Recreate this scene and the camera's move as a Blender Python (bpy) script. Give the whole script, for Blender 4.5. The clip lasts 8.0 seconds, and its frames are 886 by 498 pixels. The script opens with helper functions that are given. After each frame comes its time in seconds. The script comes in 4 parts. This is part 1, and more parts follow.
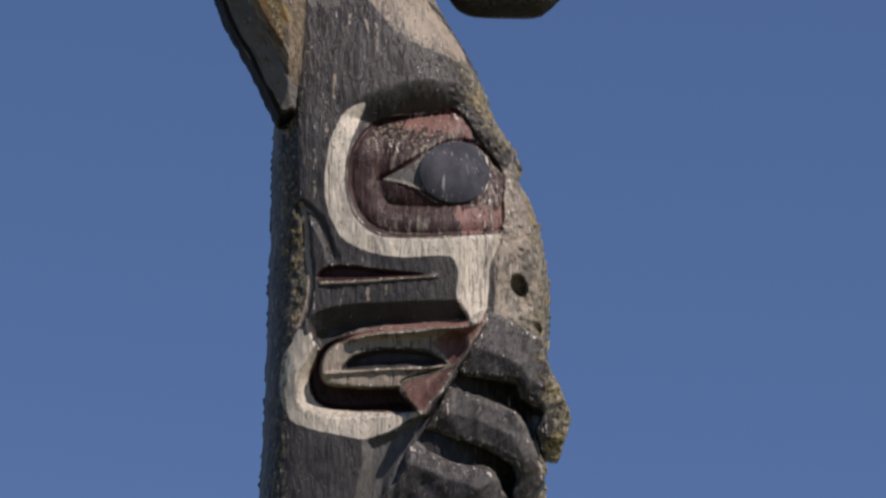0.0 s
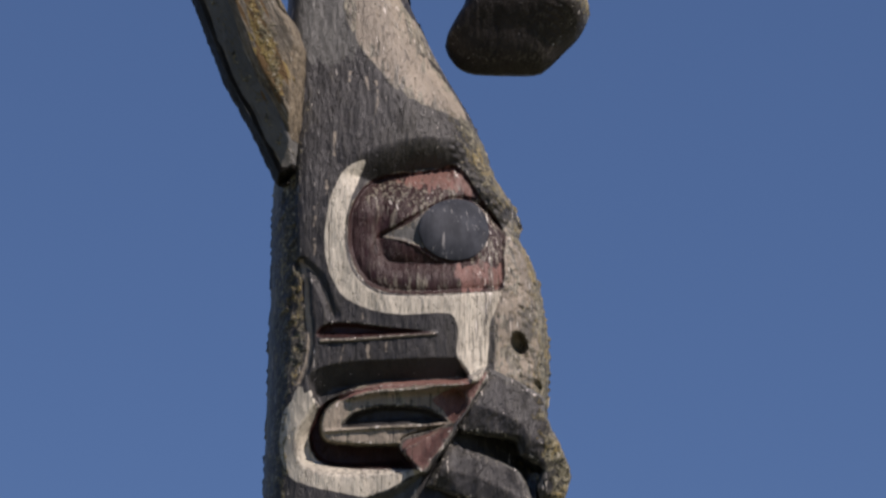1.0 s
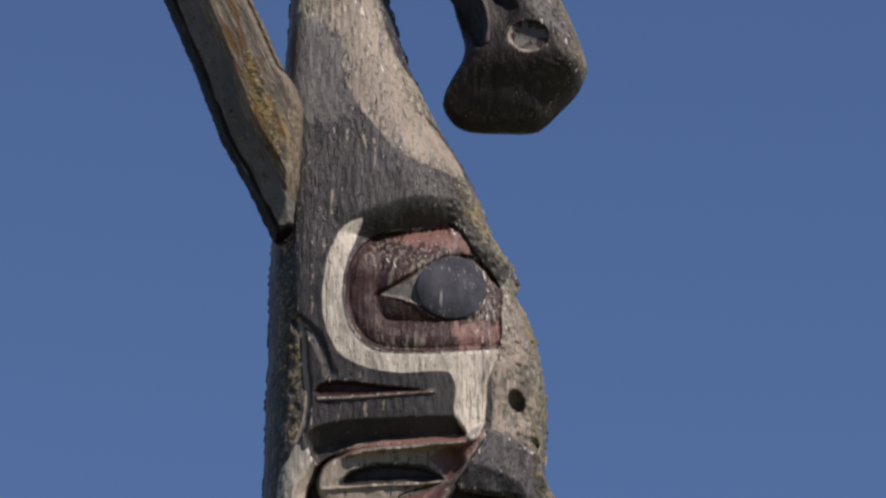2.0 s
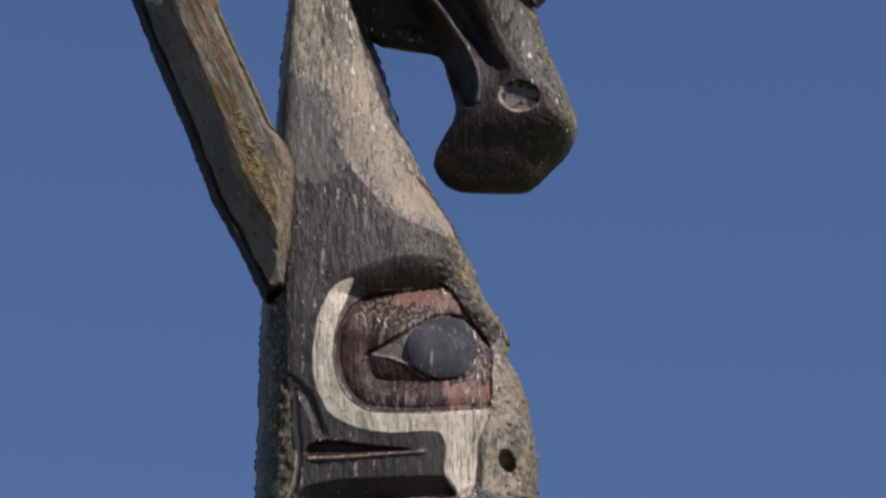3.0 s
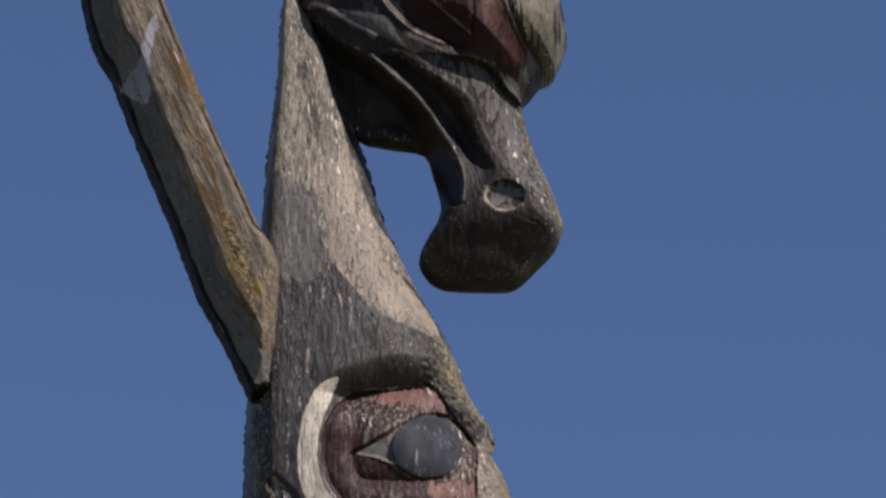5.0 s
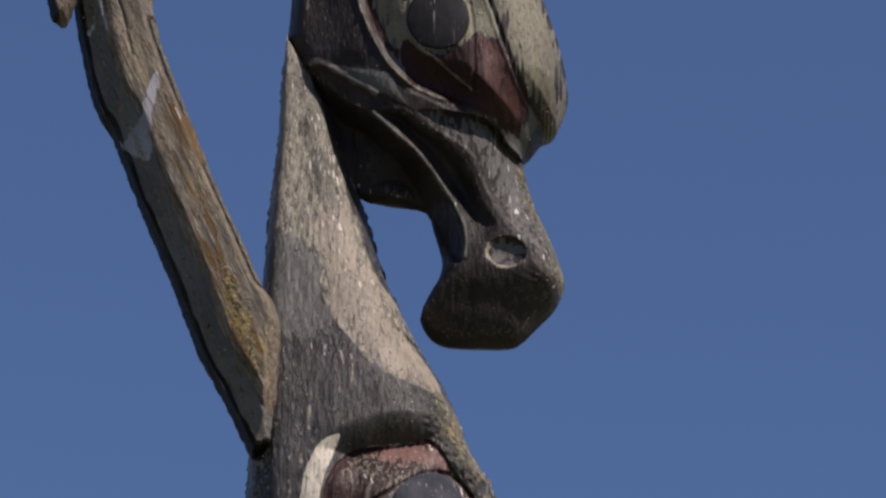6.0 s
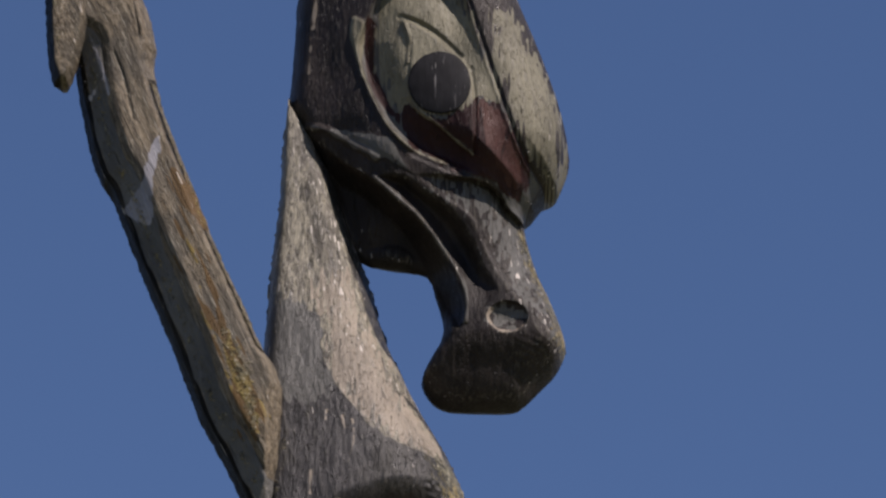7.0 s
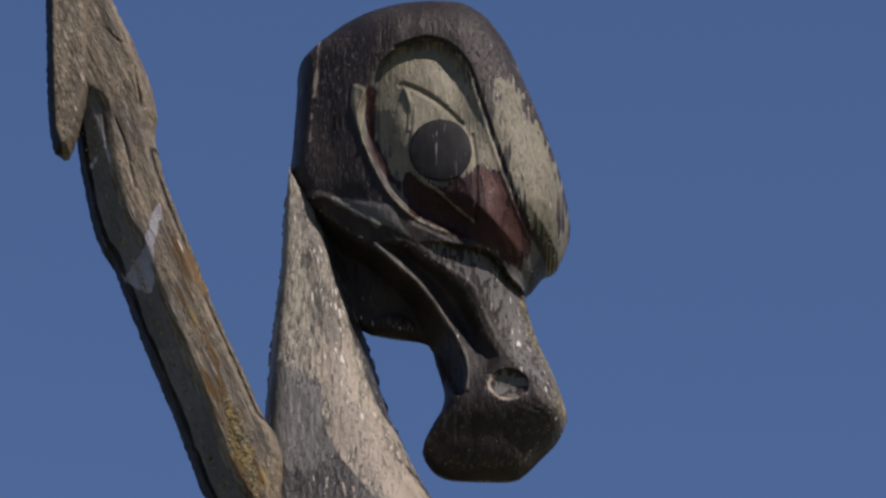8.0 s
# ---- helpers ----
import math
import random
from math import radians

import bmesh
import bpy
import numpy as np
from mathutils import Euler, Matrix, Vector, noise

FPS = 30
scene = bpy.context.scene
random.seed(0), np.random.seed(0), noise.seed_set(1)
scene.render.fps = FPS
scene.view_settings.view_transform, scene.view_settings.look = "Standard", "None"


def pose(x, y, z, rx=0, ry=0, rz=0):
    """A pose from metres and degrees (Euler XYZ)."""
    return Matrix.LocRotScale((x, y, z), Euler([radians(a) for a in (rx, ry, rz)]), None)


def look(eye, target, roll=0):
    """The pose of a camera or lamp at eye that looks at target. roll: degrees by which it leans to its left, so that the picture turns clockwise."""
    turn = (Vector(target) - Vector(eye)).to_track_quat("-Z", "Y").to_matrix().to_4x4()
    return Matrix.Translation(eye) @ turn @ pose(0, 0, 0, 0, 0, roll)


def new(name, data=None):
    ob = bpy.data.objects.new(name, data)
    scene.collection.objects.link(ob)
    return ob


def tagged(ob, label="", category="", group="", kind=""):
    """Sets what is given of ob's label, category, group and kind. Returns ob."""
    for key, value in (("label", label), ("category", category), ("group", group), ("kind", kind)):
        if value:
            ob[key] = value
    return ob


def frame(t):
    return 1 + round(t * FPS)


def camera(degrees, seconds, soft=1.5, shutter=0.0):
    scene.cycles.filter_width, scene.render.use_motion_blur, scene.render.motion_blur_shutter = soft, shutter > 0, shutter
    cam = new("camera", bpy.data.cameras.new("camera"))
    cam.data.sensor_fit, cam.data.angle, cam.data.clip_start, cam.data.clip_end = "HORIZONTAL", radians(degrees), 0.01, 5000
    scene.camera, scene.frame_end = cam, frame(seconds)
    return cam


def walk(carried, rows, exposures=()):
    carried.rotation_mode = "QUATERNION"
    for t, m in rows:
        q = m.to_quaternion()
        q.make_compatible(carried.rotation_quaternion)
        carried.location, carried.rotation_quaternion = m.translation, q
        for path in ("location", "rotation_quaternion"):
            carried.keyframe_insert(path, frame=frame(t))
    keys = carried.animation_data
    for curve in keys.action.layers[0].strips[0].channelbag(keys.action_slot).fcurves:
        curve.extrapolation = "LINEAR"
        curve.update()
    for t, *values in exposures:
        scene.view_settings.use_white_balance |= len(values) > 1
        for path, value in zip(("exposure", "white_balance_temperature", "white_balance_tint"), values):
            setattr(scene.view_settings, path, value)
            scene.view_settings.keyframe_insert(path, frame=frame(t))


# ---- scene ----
cam = camera(12.0, 8.0, soft=2.5)
EYE = (0.0, 0.0, 1.6)
# seconds, turn to the left, tilt above the horizon: a long lens on a tripod, tilting slowly upwards
ROWS = [
    (0.0, 0.0000, 17.5000),
    (0.5, 0.0081, 17.8702),
    (1.0, 0.0000, 18.2796),
    (1.5, 0.0024, 18.6612),
    (1.7, -0.0162, 18.8209),
    (2.8, -0.0979, 19.7264),
    (3.0, -0.1715, 19.8798),
    (3.5, -0.3642, 20.2094),
    (4.0, -0.3921, 20.5465),
    (4.5, -0.3905, 20.8628),
    (4.7, -0.3908, 21.0021),
    (5.8, -0.3641, 21.8545),
    (6.0, -0.3645, 21.9996),
    (6.5, -0.3573, 22.4192),
    (7.0, -0.3460, 22.8763),
    (7.5, -0.3345, 23.3047),
    (8.0, -0.3316, 23.7961),
]
walk(cam, [(t, pose(*EYE, 90 + tilt, 0, turn)) for t, turn, tilt in ROWS],
     exposures=[(0.0, 0.0, 5900, 22), (8.0, 0.0, 5900, 22)])

# ---- light: clear sky, sun high on the right behind the camera ----
SUN_AZIMUTH, SUN_HEIGHT = 127.0, 46.0   # degrees clockwise from the way the camera faces
world = bpy.data.worlds.new("sky")
scene.world = world
world.use_nodes = True
wn = world.node_tree
sky = wn.nodes.new("ShaderNodeTexSky")
sky.sky_type, sky.sun_disc = "NISHITA", False
sky.sun_elevation, sky.sun_rotation = radians(SUN_HEIGHT), radians(SUN_AZIMUTH)
sky.altitude, sky.air_density, sky.dust_density, sky.ozone_density = 1500, 1.0, 0.0, 4.0
wn.nodes["Background"].inputs["Strength"].default_value = 0.073
haze = wn.nodes.new("ShaderNodeMix")   # a thin even haze evens the sky out
haze.data_type = "RGBA"
haze.inputs["Factor"].default_value = 0.45
haze.inputs["B"].default_value = (1.02, 1.83, 3.46, 1.0)
wn.links.new(sky.outputs["Color"], haze.inputs["A"])
wn.links.new(haze.outputs["Result"], wn.nodes["Background"].inputs["Color"])
sun = new("sun", bpy.data.lights.new("sun", "SUN"))
sun.data.energy, sun.data.angle, sun.data.color = 5.0, radians(0.5), (1.0, 0.88, 0.70)
az, el = radians(SUN_AZIMUTH), radians(SUN_HEIGHT)
sun.matrix_world = look((math.sin(az) * math.cos(el) * 40, math.cos(az) * math.cos(el) * 40, math.sin(el) * 40), (0, 0, 0))


# ---- materials ----
class Nodes:
    """Short ways to lay node materials."""

    def __init__(self, name):
        self.mat = bpy.data.materials.new(name)
        self.mat.use_nodes = True
        self.tree = self.mat.node_tree
        self.shader = self.tree.nodes["Principled BSDF"]
        self.coord = self.add("ShaderNodeTexCoord").outputs["Object"]

    def add(self, kind, **inputs):
        node = self.tree.nodes.new(kind)
        for key, value in inputs.items():
            self.put(node.inputs[key.replace("_", " ")], value)
        return node

    def put(self, socket, value):
        if isinstance(value, bpy.types.NodeSocket):
            self.tree.links.new(value, socket)
        else:
            socket.default_value = value

    def noise(self, scale, detail=4.0, rough=0.6, shift=0.0):
        place = self.add("ShaderNodeMapping", Vector=self.coord, Scale=scale, Location=(shift, shift * 0.7, shift * 1.3))
        return self.add("ShaderNodeTexNoise", Vector=place.outputs[0], Scale=1.0, Detail=detail, Roughness=rough).outputs["Fac"]

    def ramp(self, value, a, b, lo=0.0, hi=1.0):
        node = self.add("ShaderNodeMapRange", Value=value, From_Min=a, From_Max=b, To_Min=lo, To_Max=hi)
        node.interpolation_type = "SMOOTHSTEP"
        return node.outputs["Result"]

    def sum(self, a, b, how="ADD"):
        node = self.tree.nodes.new("ShaderNodeMath")
        node.operation = how
        self.put(node.inputs[0], a)
        self.put(node.inputs[1], b)
        return node.outputs[0]

    def mix(self, fac, a, b):
        node = self.tree.nodes.new("ShaderNodeMix")
        node.data_type = "RGBA"
        self.put(node.inputs["Factor"], fac)
        self.put(node.inputs["A"], a)
        self.put(node.inputs["B"], b)
        return node.outputs["Result"]

    def field(self, name):
        node = self.tree.nodes.new("ShaderNodeAttribute")
        node.attribute_name = name
        return node.outputs["Fac"]

    def finish(self, colour, rough, height=None, strength=0.4, distance=0.004, gloss=0.25):
        self.shader.inputs["Specular IOR Level"].default_value = gloss
        self.put(self.shader.inputs["Base Color"], colour)
        self.put(self.shader.inputs["Roughness"], rough)
        if height is not None:
            bump = self.add("ShaderNodeBump", Height=height, Strength=strength, Distance=distance)
            self.put(self.shader.inputs["Normal"], bump.outputs[0])
        return self.mat


def rgb(r, g, b):
    return (r, g, b, 1.0)


def painted_cedar(name, pale, black=(0.0185, 0.0172, 0.0168), wood=((0.042, 0.037, 0.027), (0.33, 0.30, 0.22)), red=(0.022, 0.0058, 0.0048), scuff=0.55, lean=0.0, faded=(0.32, 0.27, 0.205), rose=(0.205, 0.105, 0.083), fleck_level=0.87, mould=0.5, grey=(0.085, 0.083, 0.075), gloss=0.36):
    """Weathered carved cedar under worn paint. The carving's own fields say where the paints and the lichen lie."""
    n = Nodes(name)
    if lean:
        n.coord = n.add("ShaderNodeMapping", Vector=n.coord, Rotation=(0, lean, 0)).outputs[0]
    grain = n.noise((75, 75, 11), 6, 0.7)
    fine = n.noise((230, 230, 14), 3, 0.6, 3.0)
    specks = n.noise((120, 120, 38), 4, 0.7, 7.0)
    patch = n.noise((9, 9, 5), 4, 0.6, 11.0)
    wide = n.noise((2.6, 2.6, 1.6), 3, 0.55, 17.0)
    cracks = n.noise((48, 48, 1.6), 2, 0.5, 23.0)
    wobble = n.sum(n.sum(patch, -0.5), 0.012, "MULTIPLY")
    wobble = n.sum(wobble, n.sum(n.sum(specks, -0.5), 0.008, "MULTIPLY"))
    # bare wood
    base = n.mix(n.ramp(n.sum(n.sum(grain, 0.65, "MULTIPLY"), n.sum(specks, 0.35, "MULTIPLY")), 0.39, 0.60), rgb(*wood[0]), rgb(*wood[1]))
    base = n.mix(n.ramp(patch, 0.48, 0.64, 0, 0.75), base, rgb(0.072, 0.064, 0.050))
    base = n.mix(n.ramp(wide, 0.45, 0.65, 0, 0.35), base, rgb(0.16, 0.145, 0.12))
    base = n.mix(n.ramp(fine, 0.55, 0.72, 0, 0.55), base, rgb(0.55, 0.51, 0.41))
    # worn places, where the paint has gone along the grain
    worn = n.sum(n.ramp(n.sum(grain, n.sum(patch, 0.6, "MULTIPLY")), 0.99, 1.10), n.ramp(specks, 0.64, 0.71, 0, 0.7), "MAXIMUM")
    streak = n.noise((95, 95, 9), 3, 0.55, 67.0)
    touched = n.sum(n.field("wear_glint"), n.ramp(n.sum(n.sum(fine, 0.5, "MULTIPLY"), streak), 0.74, 0.86), "MULTIPLY")
    worn = n.sum(n.sum(n.sum(worn, touched), scuff, "MULTIPLY"), 1.0, "MINIMUM")

    def coat(under, field, colour, other, keep, worn=worn):
        where = n.ramp(n.sum(n.field(field), wobble), 0.0025, -0.0025)
        where = n.sum(where, n.sum(1.0, n.sum(n.sum(worn, keep, "MULTIPLY"), 1.0, "MINIMUM"), "SUBTRACT"), "MULTIPLY")
        tone = n.mix(n.ramp(patch, 0.35, 0.68), rgb(*colour), rgb(*other))
        tone = n.mix(n.ramp(fine, 0.5, 0.75, 0, 0.3), tone, rgb(*(min(1, c * 1.8 + min(0.015, 0.6 * c)) for c in colour)))
        return n.mix(where, under, tone)

    base = coat(base, "black", black, tuple(c * 1.7 + min(0.008, c * 0.5) for c in black), 0.50)
    olive = n.sum(n.ramp(wide, 0.48, 0.66, 0, mould), n.ramp(n.field("black"), 0.0, -0.004), "MULTIPLY")
    base = n.mix(olive, base, n.mix(n.ramp(grain, 0.35, 0.65), rgb(0.022, 0.021, 0.017), rgb(0.075, 0.070, 0.055)))
    base = coat(base, "grey", grey, tuple(c * 1.5 for c in grey), 0.8)
    base = coat(base, "faded", faded, tuple(c * 0.68 for c in faded), 1.3)
    base = coat(base, "red", red, tuple(c * 1.4 + 0.001 for c in red), 1.0, n.sum(n.sum(worn, 0.18, "MULTIPLY"), n.sum(touched, 0.85, "MULTIPLY")))
    base = coat(base, "rose", rose, tuple(c * 0.72 for c in rose), 1.1)
    base = coat(base, "pale", pale, tuple(c * 0.66 for c in pale), 1.35)
    # pale streaks: paint worn to wood, and sun glints put in as colour
    chance = n.sum(n.sum(patch, 0.22, "MULTIPLY"), n.sum(n.field("wear_glint"), 0.125, "MULTIPLY"))
    glint_flecks = n.ramp(n.sum(n.noise((105, 105, 10), 2.0, 0.5, 53.0), chance), fleck_level, fleck_level + 0.05, 0, 0.85)
    base = n.mix(glint_flecks, base, rgb(0.64, 0.59, 0.52))
    # lichen, in crusts of grey-green and ochre
    crust = n.noise((60, 60, 50), 4, 0.7, 31.0)
    dots = n.noise((75, 75, 60), 4, 0.7, 41.0)
    spread = n.sum(n.field("moss"), n.sum(n.sum(crust, -0.5), 0.14, "MULTIPLY"))
    lichen = n.mix(n.ramp(n.noise((14, 14, 9), 3, 0.6, 37.0), 0.45, 0.6), rgb(0.18, 0.165, 0.10), rgb(0.29, 0.225, 0.08))
    lichen = n.mix(n.ramp(dots, 0.50, 0.40), lichen, rgb(0.035, 0.032, 0.022))
    lichen = n.mix(n.ramp(dots, 0.55, 0.64), lichen, rgb(0.46, 0.42, 0.31))
    grown = n.ramp(spread, 0.012, -0.02, 0, 0.9)
    base = n.mix(grown, base, lichen)
    base = n.mix(n.ramp(cracks, 0.31, 0.28, 0, 0.5), base, rgb(0.012, 0.011, 0.010))
    pits = n.noise((140, 140, 48), 3, 0.65, 61.0)
    base = n.mix(n.ramp(pits, 0.40, 0.33, 0, 0.4), base, rgb(0.03, 0.027, 0.02))
    rough = n.sum(n.ramp(grain, 0.3, 0.7, 0.36, 0.62), n.ramp(streak, 0.54, 0.66, 0, 0.14), "SUBTRACT")
    height = n.sum(n.sum(n.sum(grain, 0.7, "MULTIPLY"), n.sum(n.sum(fine, 0.5, "MULTIPLY"), n.sum(specks, 0.9, "MULTIPLY"))), n.sum(grown, n.sum(dots, 3.0, "MULTIPLY"), "MULTIPLY"))
    height = n.sum(height, n.ramp(pits, 0.32, 0.44, 0, 0.7))
    height = n.sum(height, n.ramp(cracks, 0.28, 0.31), "ADD")
    return n.finish(base, rough, height, 0.7, 0.005, gloss)


TRUNK = painted_cedar("painted_cedar", (0.58, 0.53, 0.425))
BROW = painted_cedar("painted_cedar_head", (0.21, 0.195, 0.135), red=(0.024, 0.0078, 0.0065), rose=(0.070, 0.029, 0.022), black=(0.0165, 0.0130, 0.0115), gloss=0.24, scuff=0.6, fleck_level=0.90, mould=0.3)
# FIN's black is deepened to hold the shade of the back edge too
FIN = painted_cedar("bare_cedar", grey=(0.105, 0.103, 0.096), pale=(0.38, 0.375, 0.40), wood=((0.055, 0.045, 0.031), (0.25, 0.205, 0.14)), scuff=0.3, fleck_level=0.92, mould=0.0, gloss=0.1, black=(0.005, 0.0045, 0.004), lean=radians(24), faded=(0.27, 0.20, 0.07), rose=(0.15, 0.095, 0.042))


def pupil_paint(name, low, high):
    n = Nodes(name)
    patch = n.noise((14, 14, 9), 4, 0.6)
    scratch = n.noise((90, 90, 5), 3, 0.6, 5.0)
    colour = n.mix(n.ramp(patch, 0.35, 0.65), rgb(*low), rgb(*high))
    colour = n.mix(n.ramp(scratch, 0.62, 0.70, 0, 0.6), colour, rgb(0.32, 0.31, 0.30))
    return n.finish(colour, 0.66, scratch, 0.35, 0.003, 0.16)


SLATE = pupil_paint("slate_paint", (0.020, 0.023, 0.030), (0.046, 0.050, 0.060))
SOOT = pupil_paint("soot_paint", (0.006, 0.006, 0.007), (0.016, 0.016, 0.018))


def lawn():
    n = Nodes("lawn")
    patch, blade = n.noise((0.25, 0.25, 0.25), 4, 0.6), n.noise((18, 18, 18), 4, 0.7, 4.0)
    # pale tone picked for the warm light it throws up from below
    colour = n.mix(n.ramp(patch, 0.35, 0.65), rgb(0.150, 0.155, 0.090), rgb(0.225, 0.215, 0.140))
    colour = n.mix(n.ramp(blade, 0.4, 0.7), colour, rgb(0.105, 0.115, 0.058))
    return n.finish(colour, 0.9, blade, 0.6, 0.03)


GRASS = lawn()


# ---- carving tools: fields over the upright plane through the middle of the pole ----
PLANE = 11.8   # how far ahead that plane stands


def curve(points, closed=False, n=6):
    """A smooth line through the points."""
    p = np.array(points, float)
    if closed:
        q = np.vstack([p[-1:], p, p[:2]])
    else:
        q = np.vstack([2 * p[:1] - p[1:2], p, 2 * p[-1:] - p[-2:-1]])
    out = []
    for a, b, c, d in zip(q[:-3], q[1:-2], q[2:-1], q[3:]):
        for k in range(n):
            s = k / n
            t1, t2 = (c - a) * 0.4, (d - b) * 0.4
            out.append((2 * s**3 - 3 * s**2 + 1) * b + (s**3 - 2 * s**2 + s) * t1 + (3 * s**2 - 2 * s**3) * c + (s**3 - s**2) * t2)
    if not closed:
        out.append(p[-1])
    return np.array(out)


def to_line(x, z, line, closed=False):
    """Distance to a line, and whether inside it where it is closed."""
    d2, inside = np.full(x.shape, 1e9), np.zeros(x.shape, bool)
    ends = np.roll(line, -1, 0) if closed else line[1:]
    for (ax, az_), (bx, bz) in zip(line, ends):
        ex, ez = bx - ax, bz - az_
        k = np.clip(((x - ax) * ex + (z - az_) * ez) / (ex * ex + ez * ez + 1e-12), 0, 1)
        d2 = np.minimum(d2, (x - ax - k * ex) ** 2 + (z - az_ - k * ez) ** 2)
        if closed and ez != 0:
            inside ^= ((az_ > z) != (bz > z)) & (x < ax + (z - az_) * ex / ez)
    return np.sqrt(d2), inside


def area(x, z, points, n=5, margin=0.09):
    """Signed distance to a closed smooth outline: below zero inside."""
    line = curve(points, True, n) if n else np.array(points, float)
    out = np.full(x.shape, margin)
    lo, hi = line.min(0) - margin, line.max(0) + margin
    m = (x > lo[0]) & (x < hi[0]) & (z > lo[1]) & (z < hi[1])
    d, inside = to_line(x[m], z[m], line, True)
    out[m] = np.where(inside, -d, np.minimum(d, margin))
    return out


def stroke(x, z, points, n=5, margin=0.09):
    """Distance to an open smooth line."""
    line = curve(points, False, n)
    out = np.full(x.shape, margin)
    lo, hi = line.min(0) - margin, line.max(0) + margin
    m = (x > lo[0]) & (x < hi[0]) & (z > lo[1]) & (z < hi[1])
    out[m] = np.minimum(to_line(x[m], z[m], line)[0], margin)
    return out


def ease(v, a, b):
    """0 at a, 1 at b, smooth between."""
    s = np.clip((v - a) / (b - a), 0, 1)
    return s * s * (3 - 2 * s)


def slope(v, a, b):
    """0 at a, 1 at b, straight between."""
    return np.clip((v - a) / (b - a), 0, 1)


def blob(x, z, step, seed):
    """Smooth random values from -1 to 1, one grain each step metres."""
    rng = np.random.RandomState(seed)
    table = rng.uniform(-1, 1, (97, 89))
    sx, sz = (x / step[0] if isinstance(step, tuple) else x / step), (z / step[1] if isinstance(step, tuple) else z / step)
    ix, iz = np.floor(sx).astype(int), np.floor(sz).astype(int)
    fx, fz = sx - ix, sz - iz
    fx, fz = fx * fx * (3 - 2 * fx), fz * fz * (3 - 2 * fz)
    g = lambda a, b: table[a % 97, b % 89]
    return (g(ix, iz) * (1 - fx) + g(ix + 1, iz) * fx) * (1 - fz) + (g(ix, iz + 1) * (1 - fx) + g(ix + 1, iz + 1) * fx) * fz


# the trunk: its back edge and front edge, from the foot of the carving up to the tip of the neck
BACK = [(-0.532, 4.437), (-0.528, 4.568), (-0.520, 4.705), (-0.515, 4.875), (-0.511, 5.046), (-0.509, 5.184), (-0.504, 5.322), (-0.503, 5.497), (-0.501, 5.638), (-0.497, 5.717)] + \
    [(-0.465, 6.256), (-0.458, 6.320), (-0.447, 6.505), (-0.426, 6.691), (-0.419, 6.880), (-0.408, 6.985), (-0.402, 7.040)]
FRONT = [(0.289, 4.437), (0.290, 4.568), (0.297, 4.655), (0.302, 4.875), (0.303, 5.029), (0.310, 5.115), (0.308, 5.218), (0.292, 5.322), (0.276, 5.409), (0.251, 5.471), (0.213, 5.523), (0.229, 5.562), (0.204, 5.634)] + \
    [(0.178, 5.658), (0.141, 5.737), (0.105, 5.849), (0.068, 5.924), (0.017, 6.009), (-0.020, 6.081)] + [(-0.064, 6.180), (-0.101, 6.262), (-0.138, 6.399), (-0.167, 6.500), (-0.209, 6.620), (-0.255, 6.788), (-0.308, 6.897), (-0.354, 6.958), (-0.389, 7.007)]


def edge_at(line, z):
    p = np.array(line)
    order = np.argsort(p[:, 1])
    return np.interp(z, p[order, 1], p[order, 0])


def trunk_depth(x, z):
    """Half the thickness of the uncarved trunk."""
    a, b = 0, 0
    for k in (-0.03, 0.0, 0.03):
        a, b = a + edge_at(BACK, z + k) / 3, b + edge_at(FRONT, z + k) / 3
    mid, half = (a + b) / 2, (b - a) / 2
    s = np.clip((x - mid) / half, -1, 1)
    power = np.where(s > 0, 2.2, 10.0)
    broad = sum(edge_at(FRONT, z + k) - edge_at(BACK, z + k) for k in np.linspace(-0.24, 0.24, 13)) / 26
    deep = np.minimum(0.33, 0.10 + broad * 0.62)
    return deep * np.sqrt(np.clip(1 - np.abs(s) ** power, 0, 1))


HEAD = [(-0.402, 7.013), (-0.392, 7.187), (-0.385, 7.342)] + [(-0.383, 7.388), (-0.376, 7.412), (-0.361, 7.431)] + [(-0.315, 7.476), (-0.252, 7.537), (-0.186, 7.575), (-0.080, 7.601), (0.026, 7.613), (0.135, 7.604), (0.218, 7.549), (0.282, 7.450)] + [(0.327, 7.339), (0.379, 7.200), (0.427, 7.050), (0.453, 6.926), (0.455, 6.841), (0.422, 6.752)] + [(0.382, 6.731), (0.346, 6.682), (0.318, 6.652)] + \
    [(0.329, 6.581), (0.356, 6.488), (0.395, 6.396), (0.428, 6.304), (0.440, 6.240), (0.413, 6.178), (0.367, 6.124), (0.297, 6.056), (0.214, 6.049), (0.093, 6.053), (0.038, 6.079), (0.006, 6.139), (0.034, 6.208), (0.061, 6.257), (0.073, 6.322), (0.053, 6.404), (0.024, 6.484), (-0.076, 6.509), (-0.179, 6.533), (-0.248, 6.654), (-0.319, 6.842), (-0.381, 6.947)]


def head_depth(x, z):
    """Half the thickness of the uncarved head: thinner along the hooked bill."""
    d = -area(x, z, HEAD, n=3, margin=0.5)
    thick = 0.15 + 0.11 * ease(z, 6.429, 6.878)
    back = ease(x, (-0.184, 7.265)[0], (-0.325, 7.264)[0])
    r = np.clip(d / (np.minimum(0.21, thick * 0.85) * (0.6 + 0.4 * ease(z, 6.22, 6.5)) * (1 - back) + 0.06 * back), 0, 1)
    wedge = 0.13 * ease(x, (-0.043, 7.072)[0], (-0.427, 7.071)[0]) * ease(z, 6.429, 6.878)
    return (thick - wedge) * np.sqrt(np.clip(1 - (1 - r) ** 2.3, 0, 1))


